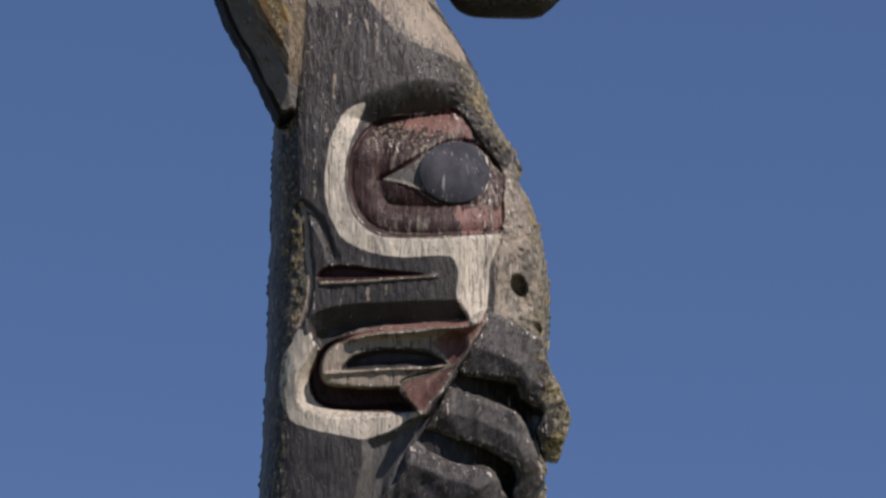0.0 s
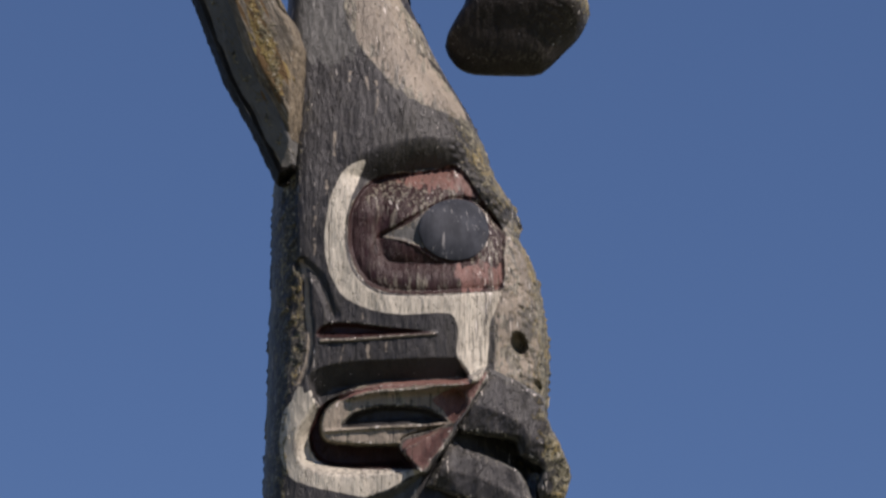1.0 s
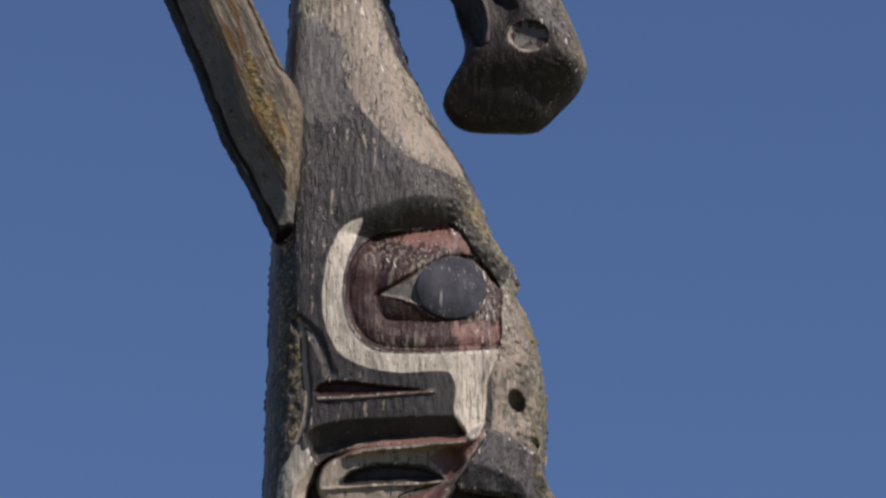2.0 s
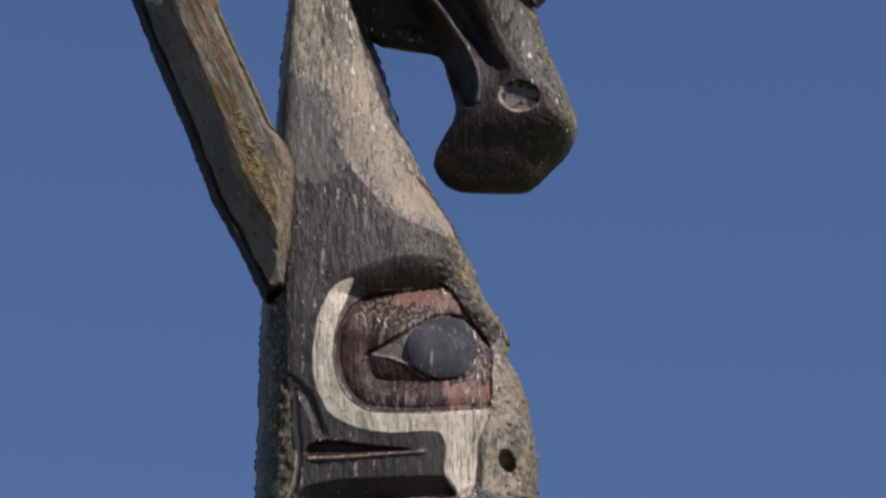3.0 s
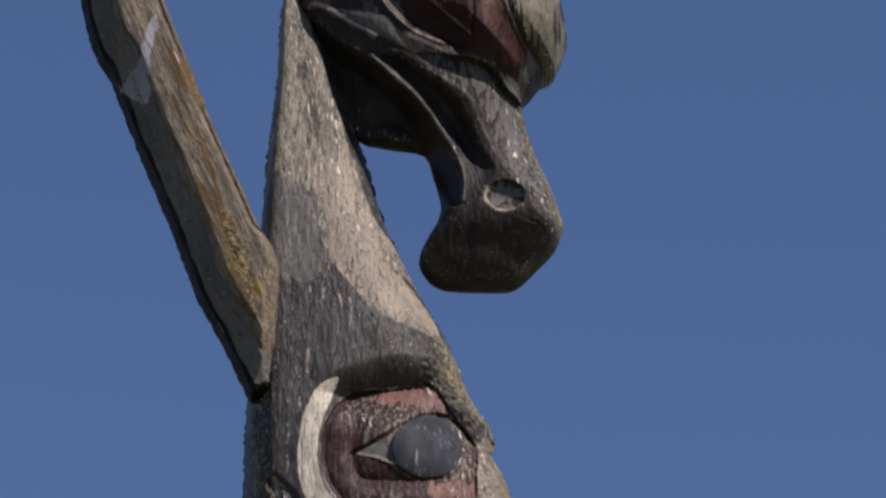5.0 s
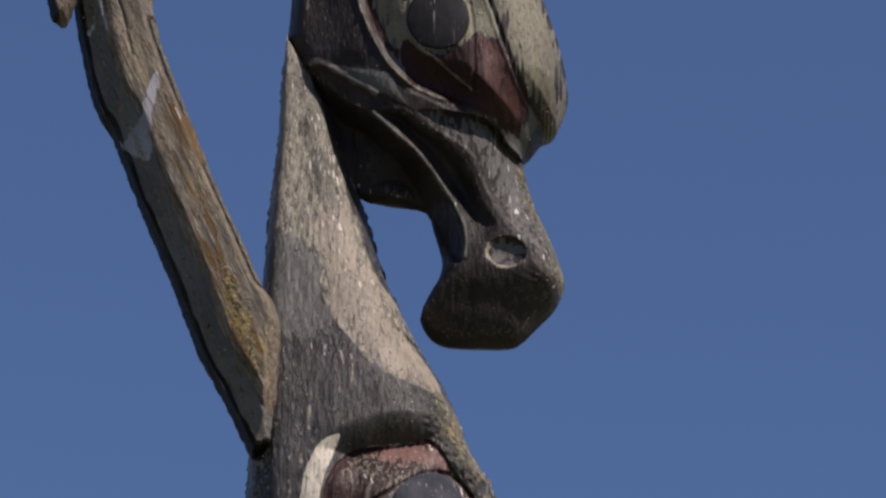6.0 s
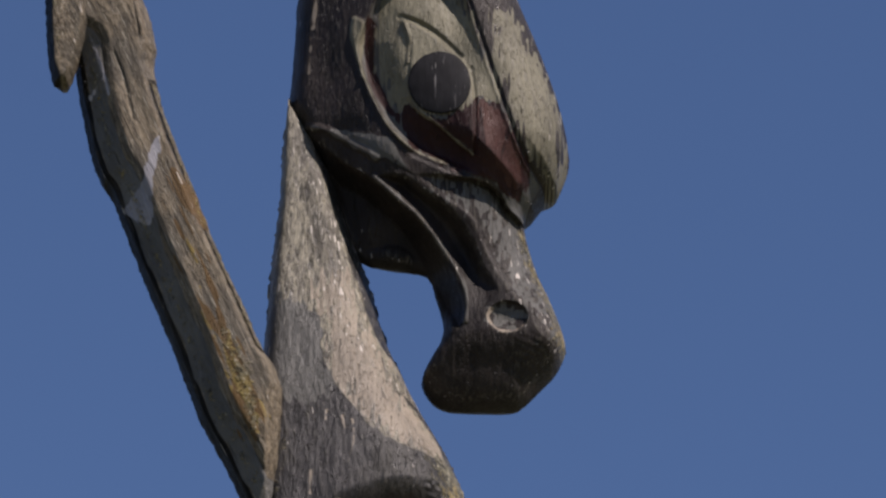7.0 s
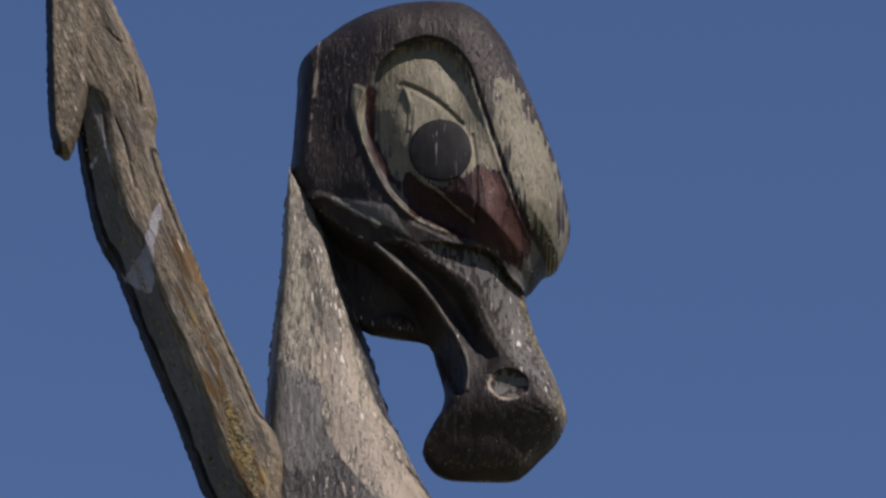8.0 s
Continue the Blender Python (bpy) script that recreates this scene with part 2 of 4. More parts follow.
# ---- building meshes ----
def carved(name, outline, depth, paint, material, parent, cell=0.0035, smooth=3, ragged=0.0, y=0.0, label="", base=None, rise=0.0):
    """One carved piece: an outline in the upright plane, filled with a fine net whose two faces stand off by depth(x, z, d)
    on either side; d is the distance from the edge. paint(x, z, d) gives the fields of the paints.
    base is the uncarved surface: the chisel goes in from below, so that cuts run upwards into the wood by rise."""
    line = curve(outline, True, smooth) if smooth else np.array(outline, float)
    lo, hi = line.min(0) - 2 * cell, line.max(0) + 2 * cell
    nx, nz = int((hi[0] - lo[0]) / cell) + 2, int((hi[1] - lo[1]) / cell) + 2
    gx, gz = np.meshgrid(lo[0] + cell * np.arange(nx), lo[1] + cell * np.arange(nz), indexing="ij")
    d, inside = to_line(gx.ravel(), gz.ravel(), line, True)
    sd = np.where(inside, -d, d).reshape(nx, nz)
    if ragged:
        sd = sd + ragged * (blob(gx, gz, 0.012, 3) * 0.6 + np.maximum(blob(gx, gz, 0.03, 5), 0) * 0.9 - 0.5)
    centre = (sd[:-1, :-1] + sd[1:, :-1] + sd[:-1, 1:] + sd[1:, 1:]) / 4
    keep = centre < 0
    used, full = np.zeros((nx, nz), bool), np.zeros((nx, nz), int)
    for i in (0, 1):
        for j in (0, 1):
            used[i:nx - 1 + i, j:nz - 1 + j] |= keep
            full[i:nx - 1 + i, j:nz - 1 + j] += keep
    rim = used & (full < 4)
    ux, uz = np.gradient(sd, cell)
    size = np.maximum(np.hypot(ux, uz), 0.3)
    shift = np.where(rim, np.clip(sd, -cell, cell), 0)
    gx, gz = gx - shift * ux / size, gz - shift * uz / size
    number = np.full((nx, nz), -1)
    number[used] = np.arange(used.sum())
    px, pz, pd = gx[used], gz[used], np.maximum(-sd[used], 0)
    on_rim = rim[used]
    pd[on_rim] = 0
    h = depth(px, pz, pd)
    fields = paint(px, pz, pd, h)
    h = np.where(on_rim, 0, np.maximum(h, 0.004))
    fields["wear_glint"] = np.clip(proud(used, h) + fields.get("rub", 0.0), 0, 1)
    inner = np.where(~on_rim)[0]
    back = np.arange(len(px))
    back[inner] = len(px) + np.arange(len(inner))
    lift = rise * ((base(px, pz) if base else 0.0) - h) * ~on_rim
    co = np.vstack([np.column_stack([px, y - h, pz + lift]), np.column_stack([px[inner], y + h[inner], pz[inner]])])
    a, b, c, e = number[:-1, :-1][keep], number[1:, :-1][keep], number[1:, 1:][keep], number[:-1, 1:][keep]
    quads = np.vstack([np.column_stack([a, b, c, e]), np.column_stack([back[a], back[e], back[c], back[b]])])
    me = bpy.data.meshes.new(name)
    me.vertices.add(len(co))
    me.vertices.foreach_set("co", co.astype(np.float32).ravel())
    me.loops.add(quads.size)
    me.loops.foreach_set("vertex_index", quads.astype(np.int32).ravel())
    me.polygons.add(len(quads))
    me.polygons.foreach_set("loop_start", np.arange(0, quads.size, 4, dtype=np.int32))
    me.update(calc_edges=True)
    me.validate()
    me.polygons.foreach_set("use_smooth", np.ones(len(me.polygons), bool))
    for key in ("black", "grey", "faded", "red", "rose", "pale", "moss", "wear_glint"):
        values = np.asarray(fields.get(key, np.full(px.shape, 0.2)), float)
        layer = me.attributes.new(key, "FLOAT", "POINT")
        layer.data.foreach_set("value", np.concatenate([values, values[inner]]).astype(np.float32))
    me.materials.append(material)
    return part(name, me, parent, label)


def proud(used, h, reach=4):
    """From 0 to 1: how far the surface stands above its surroundings, where weather and touch take the paint off and
    pale glints gather.
    """
    sums = []
    for layer in (np.zeros(used.shape), used.astype(float)):
        if not sums:
            layer[used] = h
        for axis in (0, 1):
            pad = [(reach + 1, reach) if k == axis else (0, 0) for k in (0, 1)]
            run = np.cumsum(np.pad(layer, pad), axis)
            n = used.shape[axis]
            layer = np.take(run, np.arange(n) + 2 * reach + 1, axis) - np.take(run, np.arange(n), axis)
        sums.append(layer)
    return np.clip((h - (sums[0] / np.maximum(sums[1], 1))[used]) / 0.0045, 0, 1)


def part(name, me, parent, label=""):
    ob = new(name, me)
    ob.parent = parent
    return tagged(ob, label)


def inlay(name, outline, carving, base, rise, bulge, material, parent, label=""):
    """A rounded boss that lies on a carved surface, with its own outline and a rolled edge."""
    line = curve(outline, True, 5)
    middle = line.mean(0)
    rings = np.concatenate([np.linspace(0.08, 0.9, 10), [0.95, 0.98, 1.0, 1.005]])
    up = np.sqrt(np.clip(1 - rings ** 2.2, 0, 1)) * bulge + 0.003
    up[-1] = -0.012
    px = (middle[0] + np.outer(rings, line[:, 0] - middle[0])).ravel()
    pz = (middle[1] + np.outer(rings, line[:, 1] - middle[1])).ravel()
    ground = carving(px, pz, np.full(px.shape, 0.2)).reshape(len(rings), -1)
    u, v = px - middle[0], pz - middle[1]
    terms = np.column_stack([np.ones_like(u), u, v, u * u, u * v, v * v])
    even = terms @ np.linalg.lstsq(terms, ground.ravel(), rcond=None)[0]
    low = np.repeat(up, len(line))
    h = np.where(low < 0, even + low, np.maximum(even + low, ground.ravel() + 0.002))
    count = len(line)
    co = [(a, -c, b + rise * (e - c)) for a, b, c, e in zip(px, pz, h, base(px, pz))]
    co.append((middle[0], -(h[:count].mean() + 0.0005), middle[1] + rise * (float(base(middle[:1], middle[1:])[0]) - h[:count].mean())))
    faces = [(k * count + i, k * count + (i + 1) % count, (k + 1) * count + (i + 1) % count, (k + 1) * count + i) for k in range(len(rings) - 1) for i in range(count)]
    faces += [(len(co) - 1, (i + 1) % count, i) for i in range(count)]
    me = bpy.data.meshes.new(name)
    me.from_pydata(co, [], faces)
    me.polygons.foreach_set("use_smooth", np.ones(len(me.polygons), bool))
    me.update()
    me.materials.append(material)
    return part(name, me, parent, label)


# ---- ground: out of view, added to bounce light up the pole ----
def ground_sheet():
    bm = bmesh.new()
    bmesh.ops.create_grid(bm, x_segments=48, y_segments=48, size=1500)
    for v in bm.verts:
        far = math.hypot(v.co.x, v.co.y - PLANE)
        v.co.z = 0.6 * noise.noise(v.co / 160) * min(1, max(0, far - 60) / 120)
    me = bpy.data.meshes.new("ground")
    bm.to_mesh(me)
    bm.free()
    me.materials.append(GRASS)
    return tagged(new("ground", me), "unseen ground in a pale dry-grass tone that bounces light up the pole", "lawn", kind="structure")


ground_sheet()

# ---- the pole ----
pole = tagged(new("totem_pole"), "tall weathered cedar totem pole with worn black, red and white paint", "totem pole")
pole.location = (0, PLANE, 0)

BODY = BACK + FRONT[::-1]

EYE_HOLLOW = [(-0.284, 5.624), (-0.235, 5.674), (-0.170, 5.707), (-0.105, 5.731), (-0.023, 5.747), (0.043, 5.751), (0.089, 5.714), (0.128, 5.638), (0.166, 5.568), (0.196, 5.504), (0.183, 5.388), (0.169, 5.291), (0.074, 5.266), (-0.039, 5.251), (-0.152, 5.254), (-0.216, 5.277), (-0.255, 5.328), (-0.275, 5.397), (-0.277, 5.465), (-0.267, 5.535)]
EYE_RED = [(-0.254, 5.544), (-0.226, 5.587), (-0.170, 5.622), (-0.072, 5.635), (-0.007, 5.654), (0.030, 5.674), (0.067, 5.649), (0.105, 5.589), (0.141, 5.544), (0.179, 5.488), (0.178, 5.405), (0.169, 5.291), (0.074, 5.268), (-0.039, 5.253), (-0.152, 5.257), (-0.213, 5.281), (-0.252, 5.332), (-0.272, 5.397), (-0.274, 5.465), (-0.268, 5.509)]
# upper eye: worn red lightened to rose for its sunlit gloss
EYE_ROSE_GLINT = [(-0.137, 5.607), (-0.072, 5.630), (-0.007, 5.650), (0.030, 5.670), (0.067, 5.649), (0.105, 5.589), (0.083, 5.569), (0.026, 5.576), (-0.039, 5.573), (-0.112, 5.575)]
EYE_LENS = [(-0.172, 5.427), (-0.104, 5.467), (-0.039, 5.516), (0.026, 5.555), (0.092, 5.561), (0.138, 5.519), (0.137, 5.430), (0.099, 5.372), (0.026, 5.349), (-0.047, 5.380), (-0.112, 5.414)]
WHITE_C = [(-0.227, 5.666), (-0.281, 5.640), (-0.305, 5.596), (-0.327, 5.535), (-0.336, 5.465), (-0.339, 5.405), (-0.332, 5.346), (-0.317, 5.300), (-0.289, 5.252), (-0.248, 5.222), (-0.184, 5.201), (-0.111, 5.193), (-0.031, 5.197), (0.026, 5.195), (0.044, 5.156), (0.039, 5.088), (0.050, 5.052), (0.071, 5.021), (0.079, 4.998), (0.106, 5.012), (0.123, 5.056), (0.131, 5.116), (0.136, 5.184), (0.156, 5.239), (0.164, 5.285), (0.074, 5.264), (-0.039, 5.250), (-0.152, 5.250), (-0.216, 5.272), (-0.259, 5.323), (-0.280, 5.397), (-0.281, 5.473), (-0.267, 5.535), (-0.244, 5.605)]
CHEEK = [(0.034, 5.223), (0.044, 5.156), (0.039, 5.088), (0.050, 5.052), (0.079, 4.998), (0.106, 5.012), (0.123, 5.056), (0.131, 5.116), (0.136, 5.184), (0.156, 5.257), (0.091, 5.254)]
SCLERA = [(-0.172, 5.427), (-0.104, 5.463), (-0.052, 5.498), (-0.068, 5.457), (-0.063, 5.414), (-0.052, 5.392), (-0.112, 5.414)]
LIP_EDGE = [(-0.384, 5.017), (-0.336, 5.042), (-0.263, 5.055), (-0.135, 5.062), (0.010, 5.070), (0.039, 5.071), (0.058, 5.043), (0.077, 5.002), (0.026, 4.995), (-0.071, 4.988), (-0.183, 4.983), (-0.263, 4.966), (-0.311, 4.941), (-0.342, 4.913), (-0.367, 4.950)]
SPLIT = [(-0.360, 5.126), (-0.337, 5.164), (-0.264, 5.169), (-0.167, 5.156), (-0.023, 5.139), (-0.151, 5.129), (-0.264, 5.122)]
SPLIT_LEDGE = [(-0.347, 5.114), (-0.264, 5.117), (-0.151, 5.127), (-0.023, 5.137)]
BACK_STRIP = [(-0.417, 5.597), (-0.414, 5.460), (-0.406, 5.354), (-0.391, 5.288), (-0.387, 5.203), (-0.378, 5.118), (-0.389, 5.043), (-0.411, 4.986), (-0.436, 4.956)]
EAR_FRONT = [(-0.403, 5.350), (-0.362, 5.310), (-0.334, 5.252), (-0.313, 5.191)]
EAR_BACK = [(-0.406, 5.354), (-0.391, 5.288), (-0.387, 5.203), (-0.378, 5.118), (-0.389, 5.043), (-0.408, 4.994)]
MOUTH_RIM = [(-0.335, 5.000), (-0.407, 4.985), (-0.437, 4.964), (-0.451, 4.926), (-0.460, 4.870), (-0.464, 4.804), (-0.450, 4.750), (-0.421, 4.707), (-0.372, 4.685), (-0.293, 4.668), (-0.221, 4.656), (-0.150, 4.681), (-0.094, 4.714), (-0.057, 4.736), (-0.134, 4.783), (-0.230, 4.916)]
MOUTH_HOLLOW = [(-0.311, 4.975), (-0.359, 4.942), (-0.398, 4.888), (-0.422, 4.837), (-0.421, 4.787), (-0.403, 4.744), (-0.357, 4.721), (-0.261, 4.711), (-0.134, 4.721), (-0.057, 4.734), (0.010, 4.820), (0.074, 4.933), (0.106, 5.008), (0.026, 4.997), (-0.071, 4.988), (-0.183, 4.983), (-0.263, 4.970)]
MOUTH_DARK = [(-0.295, 4.950), (-0.343, 4.925), (-0.369, 4.880), (-0.382, 4.837), (-0.375, 4.789), (-0.354, 4.757), (-0.309, 4.739), (-0.213, 4.734), (-0.067, 4.737), (-0.102, 4.792), (0.026, 4.870), (0.074, 4.941), (0.026, 4.987), (-0.135, 4.980)]
TONGUE = [(0.080, 5.000), (-0.071, 4.983), (-0.183, 4.973), (-0.263, 4.956), (-0.311, 4.936), (-0.342, 4.905), (-0.353, 4.867), (-0.348, 4.830), (-0.326, 4.808), (-0.262, 4.800), (-0.198, 4.797), (-0.115, 4.800), (-0.109, 4.821), (-0.038, 4.847), (0.026, 4.870), (0.055, 4.922)]
TONGUE_SLOT = [(-0.283, 4.875), (-0.246, 4.906), (-0.174, 4.924), (-0.078, 4.921), (-0.026, 4.909), (0.016, 4.873), (-0.070, 4.866), (-0.166, 4.860), (-0.278, 4.850)]
TONGUE_LEDGE = [(-0.332, 4.846), (-0.270, 4.851), (-0.174, 4.858), (-0.078, 4.861), (0.021, 4.873)]
ROSE_UPPER = [(-0.030, 4.939), (0.010, 4.969), (0.082, 5.002), (0.126, 5.038), (0.100, 4.982), (0.061, 4.915), (0.029, 4.874), (0.002, 4.910)]
ROSE_LOWER = [(-0.115, 4.797), (-0.105, 4.821), (-0.038, 4.842), (0.029, 4.867), (0.006, 4.819), (-0.026, 4.777), (-0.051, 4.736), (-0.073, 4.747), (-0.096, 4.770)]
ROSE_STRIP = [(-0.290, 4.945), (-0.215, 4.971), (-0.135, 4.983), (-0.022, 4.993), (0.087, 5.006)]
EYE_ROSE_LOW = [(0.045, 5.340), (0.091, 5.363), (0.143, 5.377), (0.173, 5.363), (0.169, 5.293), (0.107, 5.276), (0.050, 5.265)]
PUPIL = [(0.134, 5.471), (0.120, 5.417), (0.083, 5.376), (0.034, 5.360), (-0.015, 5.368), (-0.055, 5.401), (-0.070, 5.448), (-0.055, 5.498), (-0.015, 5.537), (0.034, 5.556), (0.088, 5.556), (0.121, 5.526)]
NECK_RIDGE = [(-0.345, 6.940), (-0.316, 6.830), (-0.272, 6.692), (-0.228, 6.537), (-0.184, 6.379), (-0.133, 6.237), (-0.073, 6.129), (-0.014, 6.040)]
FACET = [(-0.221, 4.655), (-0.150, 4.679), (-0.051, 4.736), (-0.078, 4.660), (-0.121, 4.586), (-0.146, 4.520), (-0.180, 4.358), (-0.290, 4.358), (-0.228, 4.570)]
BARE_BAND = [(-0.359, 6.759), (-0.329, 6.487), (-0.302, 6.315), (-0.291, 6.235), (-0.278, 6.128), (-0.249, 6.052), (-0.165, 5.935), (-0.082, 5.870), (0.004, 5.847), (0.084, 5.829), (0.034, 5.938), (-0.041, 6.031), (-0.100, 6.135), (-0.151, 6.265), (-0.203, 6.427), (-0.255, 6.616), (-0.308, 6.762)]
BAND = [(-0.310, 6.391), (-0.291, 6.235), (-0.278, 6.128), (-0.249, 6.052), (-0.165, 5.935), (-0.082, 5.870), (0.004, 5.847), (0.084, 5.829), (0.034, 5.938), (-0.041, 6.031), (-0.100, 6.135), (-0.151, 6.265), (-0.203, 6.427)]
NECK_BARE = [(-0.518, 6.372), (-0.317, 6.287), (-0.287, 6.234), (-0.276, 6.148), (0.028, 6.031), (0.096, 6.322), (-0.183, 7.072), (-0.428, 7.167), (-0.509, 6.785)]
GREY_NECK = [(-0.518, 6.379), (-0.322, 6.295), (-0.291, 6.234), (-0.283, 6.138), (-0.255, 6.043), (-0.336, 5.986), (-0.513, 6.084)]
NOSE_GROOVE = [(0.169, 5.291), (0.149, 5.221), (0.137, 5.151), (0.134, 5.083), (0.124, 5.031)]
LID_UP = [(-0.182, 5.426), (-0.128, 5.456), (-0.063, 5.498), (-0.015, 5.532), (0.026, 5.555), (0.083, 5.562), (0.128, 5.543), (0.161, 5.505), (0.182, 5.471)]
LID_LOW = [(-0.185, 5.431), (-0.128, 5.419), (-0.079, 5.397), (-0.039, 5.369), (0.006, 5.349)]

PALE_RUNS = [
    [(-0.281, 5.104), (-0.288, 5.075), (-0.292, 5.046)],
    [(-0.371, 5.518), (-0.368, 5.483), (-0.372, 5.457)],
    [(-0.370, 5.419), (-0.368, 5.397), (-0.369, 5.372)],
    [(-0.214, 5.100), (-0.214, 5.080), (-0.212, 5.067)],
    [(-0.161, 5.109), (-0.161, 5.097), (-0.162, 5.083)],
    [(-0.336, 5.603), (-0.334, 5.582), (-0.335, 5.561)],
    [(-0.232, 5.215), (-0.230, 5.198), (-0.229, 5.178)],
    [(-0.270, 5.957), (-0.273, 5.939), (-0.275, 5.920)],
    [(-0.224, 5.936), (-0.220, 5.915), (-0.218, 5.898)],
    [(-0.195, 5.925), (-0.190, 5.887), (-0.191, 5.849)],
    [(-0.188, 5.859), (-0.198, 5.822), (-0.204, 5.785)],
    [(-0.313, 5.758), (-0.313, 5.721), (-0.314, 5.684)],
]


def trunk_carving(x, z, d):
    h = trunk_depth(x, z)
    # the neck has a flat face and, past a sharp arris, a side that turns away under the head
    ridge, front = edge_at(NECK_RIDGE, z), edge_at(FRONT, z)
    side = np.clip((front - x) / np.maximum(front - ridge, 0.012), 0, 1)
    h = h * (1 - ease(z, 6.0, 6.25) * (1 - side ** 0.5))
    # axe marks and a slow unevenness
    h = h + 0.0025 * blob(x, z, (0.04, 0.10), 11) + 0.005 * blob(x, z, 0.14, 12) + 0.0014 * blob(x, z, (0.009, 0.030), 13)
    strip = ease(edge_at(BACK_STRIP, z) - x, 0.0, 0.012) * ease(5.717 - z, 0, 0.02) * ease(z, 4.977, 5.080)
    h = h - strip * 0.012 * ease(d, 0.0, 0.04) + strip * 0.010 * np.maximum(blob(x, z, 0.018, 14), 0)
    h = h + 0.007 * blob(x, z, 0.014, 15) * ease(x - edge_at(FRONT, z), -0.17, -0.06) * ease(5.838 - z, 0, 0.05)
    edge = ease(d, 0.0, 0.03)
    # the eye: a brow that leans in over it, and a swelling ball with lids
    h = h - edge * 0.085 * slope(-area(x, z, EYE_HOLLOW), -0.010, 0.095) ** 1.5
    red = area(x, z, EYE_RED, margin=0.2)
    h = h - edge * 0.016 * ease(-red, 0.0, 0.012) + edge * 0.085 * (1 - (1 - slope(-red, 0.004, 0.17)) ** 2.1)
    h = h + 0.004 * ease(-area(x, z, EYE_LENS), 0.0, 0.008)
    h = h - 0.012 * np.maximum(0, 1 - stroke(x, z, LID_UP) / 0.012) + 0.004 * np.maximum(0, 1 - stroke(x, z, LID_LOW) / 0.006)
    h = h - 0.008 * ease(-area(x, z, SCLERA), 0.0, 0.008)
    # the lip, its slit and the ear lines
    lip = area(x, z, LIP_EDGE)
    h = h - edge * 0.050 * slope(stroke(x, z, LIP_EDGE[:6], margin=0.2), 0.0, 0.075) * ease(-lip, -0.006, 0.012)
    h = h - 0.022 * ease(-area(x, z, SPLIT), -0.001, 0.015) + 0.008 * np.maximum(0, 1 - stroke(x, z, SPLIT_LEDGE) / 0.008)
    h = h - 0.012 * np.maximum(0, 1 - stroke(x, z, EAR_FRONT) / 0.02) - 0.014 * np.maximum(0, 1 - stroke(x, z, EAR_BACK) / 0.016)
    # the mouth: a sloping wall, a deep floor, and the tongue standing up in it
    tongue = area(x, z, TONGUE)
    h = h - edge * 0.050 * ease(-area(x, z, MOUTH_HOLLOW), 0.0, 0.040) * (1 - ease(-lip, -0.006, 0.012))
    h = h - 0.030 * ease(-area(x, z, MOUTH_DARK), 0.0, 0.012)
    raised = ease(-np.minimum(area(x, z, ROSE_UPPER), area(x, z, ROSE_LOWER)), -0.020, -0.006)
    h = h + 0.074 * np.maximum(ease(-tongue, -0.002, 0.012), raised)
    h = h - 0.030 * ease(-area(x, z, TONGUE_SLOT), 0.0, 0.022) + 0.010 * np.maximum(0, 1 - stroke(x, z, TONGUE_LEDGE) / 0.008)
    h = h - 0.02 * ease(-area(x, z, FACET), 0.0, 0.03)
    # the nose
    h = h - edge * 0.014 * np.maximum(0, 1 - stroke(x, z, NOSE_GROOVE) / 0.02)
    hole = np.hypot((x - 0.218) / 0.026, (z - 5.140) / 0.034)
    bed = np.hypot((x - 0.206) / 0.050, (z - 5.105) / 0.065)
    pit = np.hypot((x - 0.270) / 0.020, (z - 5.030) / 0.030)
    return h - edge * (0.06 * ease(hole, 1.15, 0.6) + 0.014 * ease(bed, 1.1, 0.3) + 0.03 * ease(pit, 1.1, 0.4))


